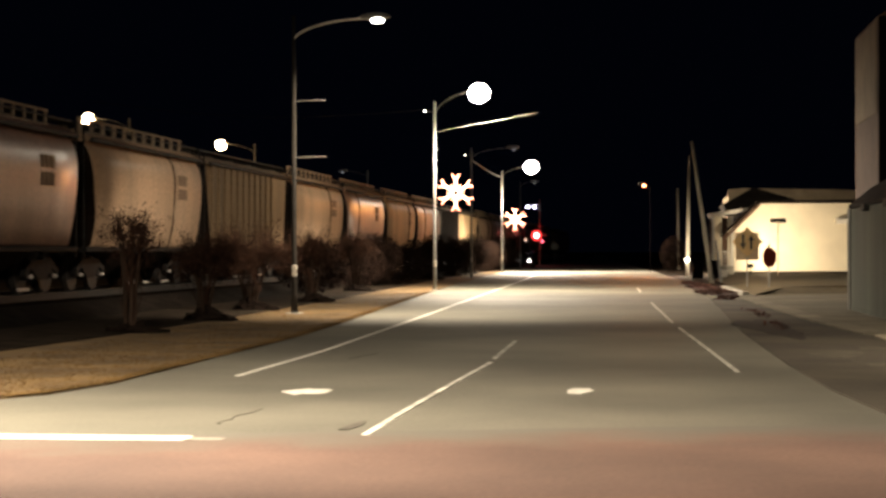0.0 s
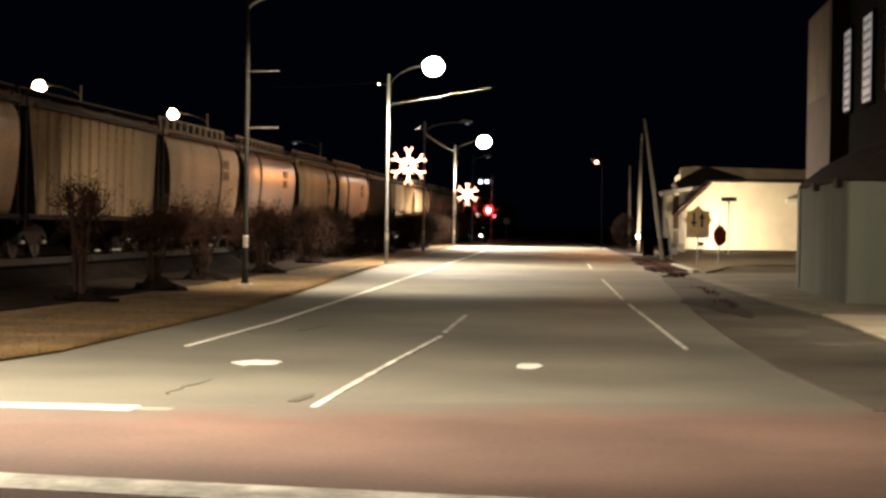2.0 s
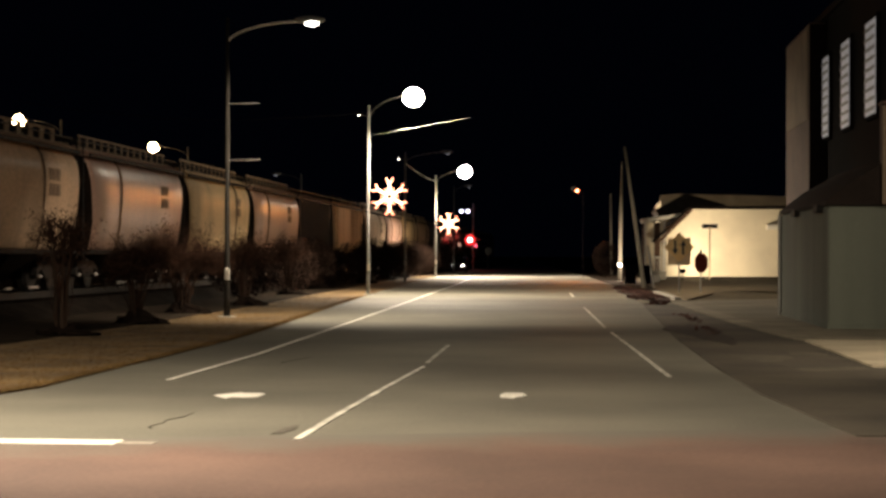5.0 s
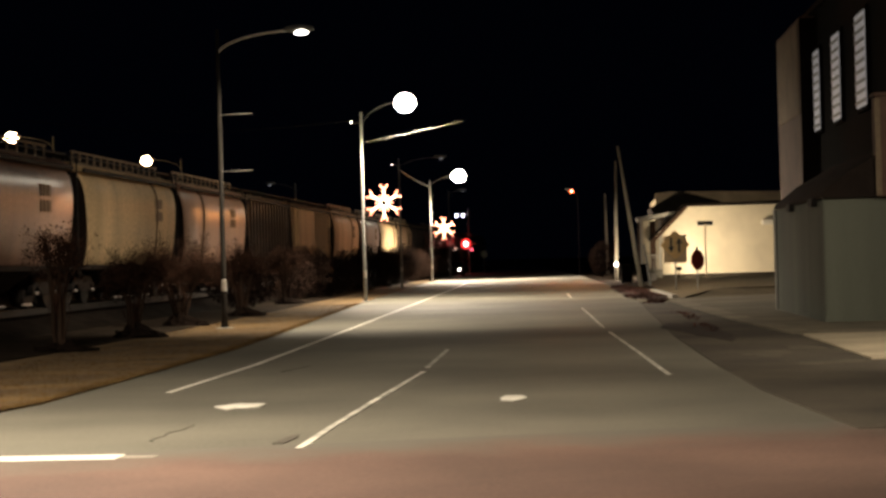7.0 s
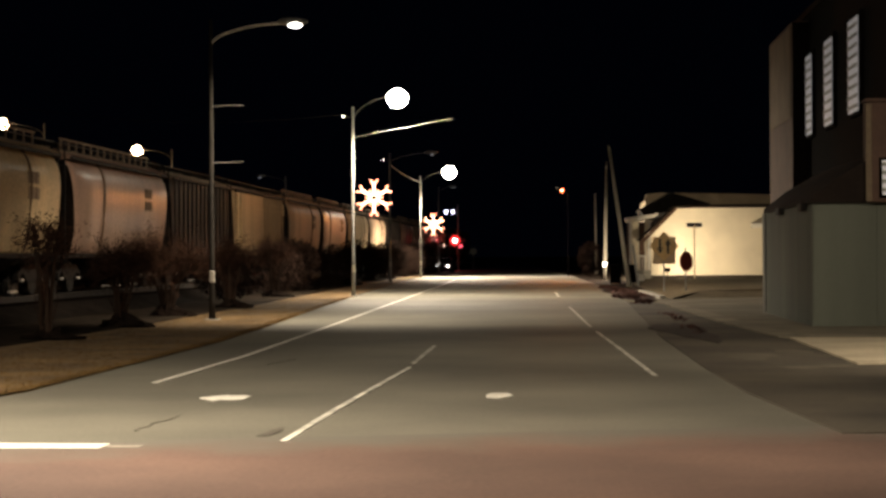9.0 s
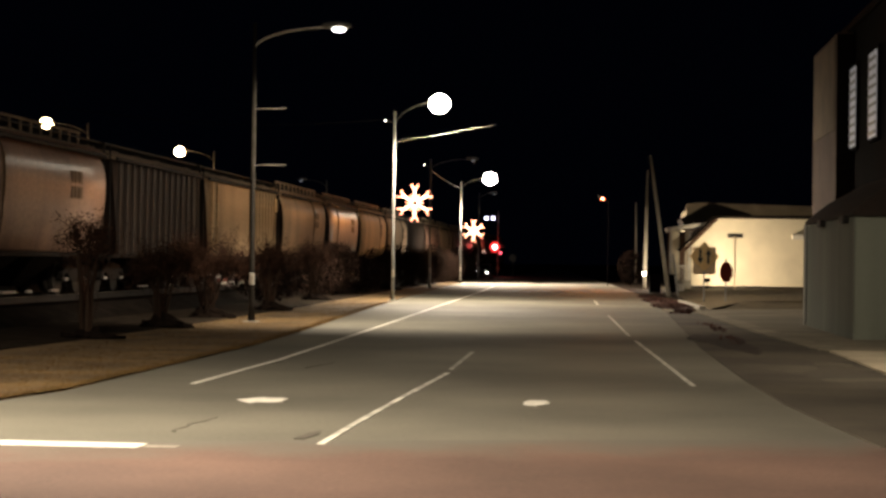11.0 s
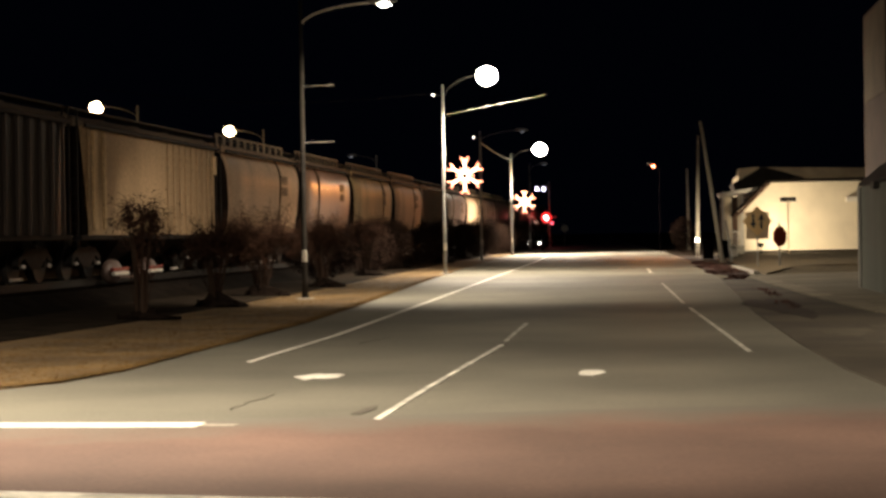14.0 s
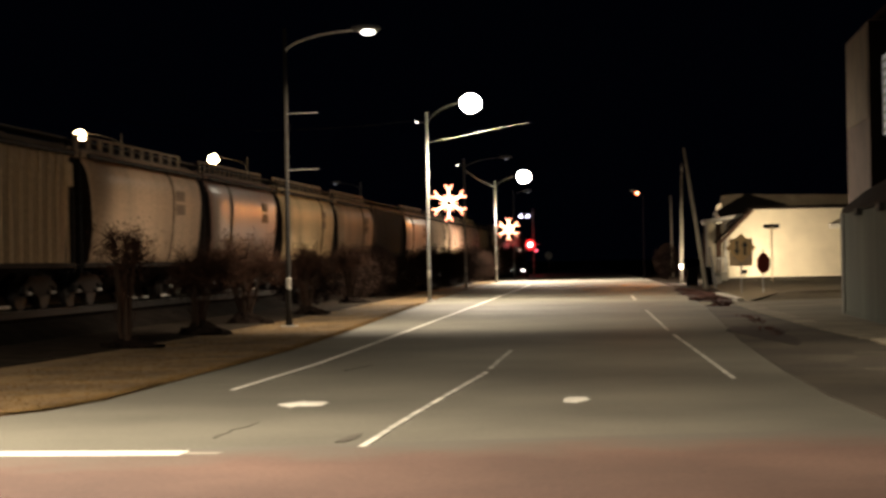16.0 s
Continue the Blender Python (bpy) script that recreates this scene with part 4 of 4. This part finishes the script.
leaf_patch([(1.9, 92), (2.6, 76), (2.6, 60)], 0.7, 8000, 1, 2.0)
leaf_patch([(2.75, 50), (2.85, 44), (2.8, 37)], 0.3, 200, 2)


def grass_tufts(count, seed):
    """Short dry blades over the verge, thicker and ragged along its kerb side."""
    rnd = random.Random(seed)
    bm = bmesh.new()
    for k in range(count):
        y = 17.8 + 52 * rnd.random() ** 1.5
        line = [(-8.2, 17.8), (-6.95, 19.9), (-6.72, 21.5), (-6.73, 28), (-6.78, 34), (-7.08, 41), (-8.02, 57.2), (-8.75, 71)]
        edge = next(x0 + (x1 - x0) * (y - y0) / (y1 - y0) for (x0, y0), (x1, y1) in zip(line, line[1:]) if y <= y1)
        x = edge - (abs(rnd.gauss(0, 0.12)) if k % 3 == 0 else rnd.random() * 3.2) + 0.03
        for j in range(3):
            a, lean, h = rnd.uniform(0, 6.28), rnd.uniform(0.02, 0.06), rnd.uniform(0.006, 0.016)
            c, s = math.cos(a), math.sin(a)
            bm.faces.new([bm.verts.new((x - 0.012 * s, y + 0.012 * c, 0.02)), bm.verts.new((x + 0.012 * s, y - 0.012 * c, 0.02)), bm.verts.new((x + lean * c, y + lean * s, 0.02 + h))])
    tagged(part("grass_tufts", bm, BLADES), "short dry brown grass blades over the verge", "grass", kind="stuff")


BLADES = material("dry_grass_blades", (0.154, 0.096, 0.037), 0.95, spread=0.3, scale=0.7, fine=18, bump=0.0, island=0.3, shine=0.05)
grass_tufts(24000, 5)

# ---- traffic signs ----
e = thing("two_way_sign", (3.88, 72, 0.18), "yellow diamond two-way traffic sign with dark arrows on a post", "sign")
part("post", bar([(0, 0.03, 0), (0, 0.03, 2.3)], 0.035, 6), GALV, e)
part("plate", upright([(0, 1.22), (0.6, 1.82), (0, 2.42), (-0.6, 1.82)], -0.015, 0.015), YELLOW, e, "yellow diamond plate")
for x, s in ((-0.16, -1), (0.16, 1)):
    shape = [(-0.045, -0.3), (0.045, -0.3), (0.045, 0.06), (0.12, 0.06), (0, 0.3), (-0.12, 0.06), (-0.045, 0.06)]
    part("arrow", upright([(x + a, 1.82 + s * b) for a, b in shape], -0.026, -0.017), BLACK, e, "black painted arrow")
part("rear_plate", boxed(-0.46, 0.46, 0.07, 0.09, 1.1, 2.2, bevel=0.005), SIGNBACK, e, "bare rectangular plate behind the diamond")

e = thing("stop_sign", (4.76, 72, 0.18), "red octagonal stop sign turned to the side street", "sign", turn=46)
part("post", bar([(0, 0.03, 0), (0, 0.03, 1.75)], 0.035, 6), GALV, e)
octo = [(0.42 * math.cos(math.pi / 8 + k * math.pi / 4), 1.2 + 0.42 * math.sin(math.pi / 8 + k * math.pi / 4)) for k in range(8)]
part("plate", upright(octo, -0.015, 0.015), REDSIGN, e, "dark red octagonal plate")

e = thing("street_name_sign", (6.94, 98, 0.32), "thin post with a dark street name blade", "sign")
part("post", bar([(0, 0, 0), (0, 0, 2.95)], 0.04, 6), SIGNBACK, e)
part("blade", boxed(-0.42, 0.42, -0.02, 0.02, 2.85, 3.08, bevel=0.005), BLACK, e, "dark name blade")

# ---- cream house ----
HZ = 0.45
house = thing("house", (0, 105, HZ), "cream stucco house with a porch, floodlit at night", "house")
part("wall", upright([(6.55, 0), (16.0, 0), (16.0, 3.95), (6.4, 3.95), (4.9, 2.5), (4.9, 0)], 0, 0.25), CREAM, house, "bright cream front wall")
part("wall", boxed(4.9, 5.1, 0.25, 9, 0, 2.5), CREAM, house)
part("wall", boxed(15.8, 16.0, 0.25, 9, 0, 3.95), CREAM, house)
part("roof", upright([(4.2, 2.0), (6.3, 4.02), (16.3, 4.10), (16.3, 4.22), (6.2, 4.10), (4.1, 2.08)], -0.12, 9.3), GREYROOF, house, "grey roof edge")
part("fascia", upright([(4.25, 1.95), (6.28, 3.95), (6.45, 3.90), (4.45, 1.9)], -0.2, -0.12), BROWNFASCIA, house, "sloping brown roof edge board")
part("wall", boxed(4.9, 16.0, 8.75, 9.0, 0, 3.9), CREAM, house)
part("rear_gable", upright([(4.4, 4.0), (6.2, 5.0), (8.6, 4.3), (8.6, 4.1), (4.6, 3.6)], 3.0, 9.0), SHINGLE, house, "dark shingled gable")
part("porch_roof", upright([(3.55, 3.15), (6.0, 3.55), (6.0, 3.75), (3.45, 3.38)], 0.3, 3.4), WHITEPAINT, house, "pale porch roof")
part("porch_floor", boxed(3.6, 4.9, 0.3, 3.4, -0.2, 0.3), KERB, house)
for x in (3.72, 4.82):
    part("porch_column", boxed(x - 0.08, x + 0.08, 0.4, 0.56, 0.3, 3.2, bevel=0.02), WHITEPAINT, house)
part("porch_wall", boxed(3.82, 4.24, 0.9, 1.05, 0.3, 3.2), CREAM, house, "pale wall beside the porch door")
part("porch_door", boxed(4.26, 4.56, 0.95, 1.0, 0.35, 2.95, bevel=0.01), BROWNFASCIA, house, "dark brown porch door")
part("porch_wall", boxed(4.58, 4.9, 0.9, 1.05, 0.3, 3.2), CREAM, house)
part("porch_wall", boxed(3.6, 4.9, 3.2, 3.4, 0.3, 3.2), BROWNFASCIA, house)
part("porch_step", boxed(3.95, 4.5, -0.5, 0.3, -0.4, 0.08, bevel=0.02), WHITEPAINT, house, "white porch step")
rail = part("porch_railing", boxed(3.9, 4.9, 0.42, 0.48, 1.1, 1.18), WHITEPAINT, house, "white railing")
slat = part("railing_slat", boxed(-0.02, 0.02, 0.43, 0.47, 0.3, 1.1), WHITEPAINT, rail)
slat.location = (3.97, 0, 0)
for k in range(1, 7):
    again(slat, (3.97 + 0.14 * k, 0, 0), rail)
part("awning", boxed(10.7, 12.4, -0.5, 0.0, 2.75, 3.05, bevel=0.03), WHITEPAINT, house, "small white awning")
# Added fixture: the light on the house wall has no visible source.
e = thing("floodlight", (5.6, 100.5, 0.30), "small floodlight added on the lawn to light the house", "floodlight")
part("stake", bar([(0, 0, 0), (0, 0, 0.4)], 0.03, 6), DARKSTEEL, e)
part("housing", boxed(-0.16, 0.16, -0.12, 0.06, 0.4, 0.62, bevel=0.02), DARKSTEEL, e)
g = part("lens", boxed(-0.13, 0.13, 0.06, 0.075, 0.42, 0.60), HEADLIGHT, e, "glowing lens")
spot("house_flood", (5.6, 100.6, 0.85), (9.4, 105, 2.4), 2700, (1.0, 0.80, 0.54), 125, 0.9, 0.15)

back = thing("flat_roofed_building", (0, 128, 0.4), "dim flat-roofed building behind the cream house", "building")
part("wall", boxed(5.6, 24, 0, 10, 0, 5.2), BACKWALL, back)
part("parapet", upright([(5.5, 5.2), (24.2, 5.0), (24.2, 5.3), (6.6, 5.7), (5.6, 5.6)], -0.15, 0.3), BACKWALL, back, "stepped pale parapet")

# ---- brick building and its grey annex ----
BX = 7.0
brick_house = thing("brick_building", (0, 0, 0), "tall brick building with narrow lit windows and stone piers", "building")
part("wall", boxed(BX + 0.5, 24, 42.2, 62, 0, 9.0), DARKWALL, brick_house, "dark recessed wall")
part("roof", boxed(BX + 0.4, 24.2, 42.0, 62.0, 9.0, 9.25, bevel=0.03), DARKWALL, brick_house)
# Thin black sheet puts shade on the pier's near face.
part("pier_return", boxed(BX + 0.01, BX + 0.5, 55.76, 55.8, 0, 8.85), DARKWALL, brick_house, "near-black sheet that shades the return of the pier")
far_pier = part("pier", boxed(BX, BX + 0.5, 55.8, 62.0, 0, 8.9, bevel=0.03), BRICK, brick_house, "brick corner pier with tan stone panel")
part("pier_panel", boxed(BX - 0.03, BX, 56.1, 61.7, 5.9, 8.75, bevel=0.01), STONE, far_pier, "tan stone panel")
part("front_block", boxed(6.70, 24, 40.30, 40.85, 2.8, 5.05, bevel=0.03), BRICK, brick_house, "low brick upper block over the annex")
part("block_coping", boxed(6.66, 24.05, 40.25, 40.90, 5.05, 5.13, bevel=0.02), BRICK, brick_house, "thin brick coping")
part("corner_board", boxed(6.67, 6.80, 40.27, 40.30, 2.82, 5.0, bevel=0.01), STONE, brick_house, "tan corner board")
for y, half in ((55.0, 0.6), (50.9, 0.7), (46.5, 0.75)):
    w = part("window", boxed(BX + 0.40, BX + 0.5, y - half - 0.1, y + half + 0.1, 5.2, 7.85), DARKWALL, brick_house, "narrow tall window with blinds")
    part("pane", boxed(BX + 0.37, BX + 0.40, y - half, y + half, 5.3, 7.72), WINDOW_LIT, w, "lit pane behind blinds")
    for k in range(9):
        part("blind_slat", boxed(BX + 0.345, BX + 0.368, y - half - 0.01, y + half + 0.01, 5.40 + k * 0.26, 5.48 + k * 0.26), GALV, w)
w = part("window", boxed(6.96, 8.3, 40.24, 40.30, 2.9, 3.8), DARKWALL, brick_house, "small window in the brick block")
part("pane", boxed(7.02, 8.24, 40.22, 40.24, 2.96, 3.74), WINDOW_LIT, w, "lit pane behind blinds")
for k in range(4):
    part("blind_slat", boxed(7.01, 8.25, 40.195, 40.215, 3.04 + k * 0.19, 3.12 + k * 0.19), GALV, w)

annex = thing("grey_annex", (0, 0, 0), "low windowless grey-green annex with a sloping roof", "building")
part("wall", boxed(5.55, 14, 40.6, 50, 0, 2.8), GREYPANEL, annex)
for k in range(7):
    part("siding_panel", boxed(5.52, 5.55, 40.60 + k * 1.34, 41.935 + k * 1.34, 0.12, 2.78, bevel=0.003), GREYPANEL, annex)
for k in range(6):
    part("siding_panel", boxed(5.55 + k * 1.40, 6.945 + k * 1.40, 40.57, 40.6, 0.12, 2.78, bevel=0.003), GREYPANEL, annex)
part("plinth", boxed(5.50, 14, 40.54, 50, 0, 0.12), GREYPANEL, annex)
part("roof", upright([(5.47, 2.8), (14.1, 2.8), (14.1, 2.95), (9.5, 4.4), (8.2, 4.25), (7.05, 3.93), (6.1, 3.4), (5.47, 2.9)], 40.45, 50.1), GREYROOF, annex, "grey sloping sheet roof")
for x, y in ((5.50, 41.87), (5.50, 46.24)):
    part("eave_lamp", boxed(x - 0.12, x + 0.02, y - 0.35, y + 0.35, 2.66, 2.84, bevel=0.02), DARKSTEEL, annex, "dark eave fitting")
part("downpipe", bar([(5.48, 50.05, 0), (5.48, 50.05, 2.8)], 0.05, 8), GALV, annex)


# ---- what moves ----
def motions():
    steps = [k * 0.1 for k in range(161)]
    for car_ob, s in CARS:
        walk(car_ob, [(0.0, pose(TRACK_X, s, RAIL_TOP)), (16.0, pose(TRACK_X, s - SPEED * 16.0, RAIL_TOP))])
        keys = car_ob.animation_data
        for curve in keys.action.layers[0].strips[0].channelbag(keys.action_slot).fcurves:
            for k in curve.keyframe_points:
                k.interpolation = "LINEAR"
        if 25 < s < 200:
            for w in [o for o in car_ob.children_recursive if o.name.startswith("wheelset")]:
                x, y, z = w.location
                walk(w, [(t, pose(x, y, z, math.degrees(SPEED * t / 0.46))) for t in steps])


motions()
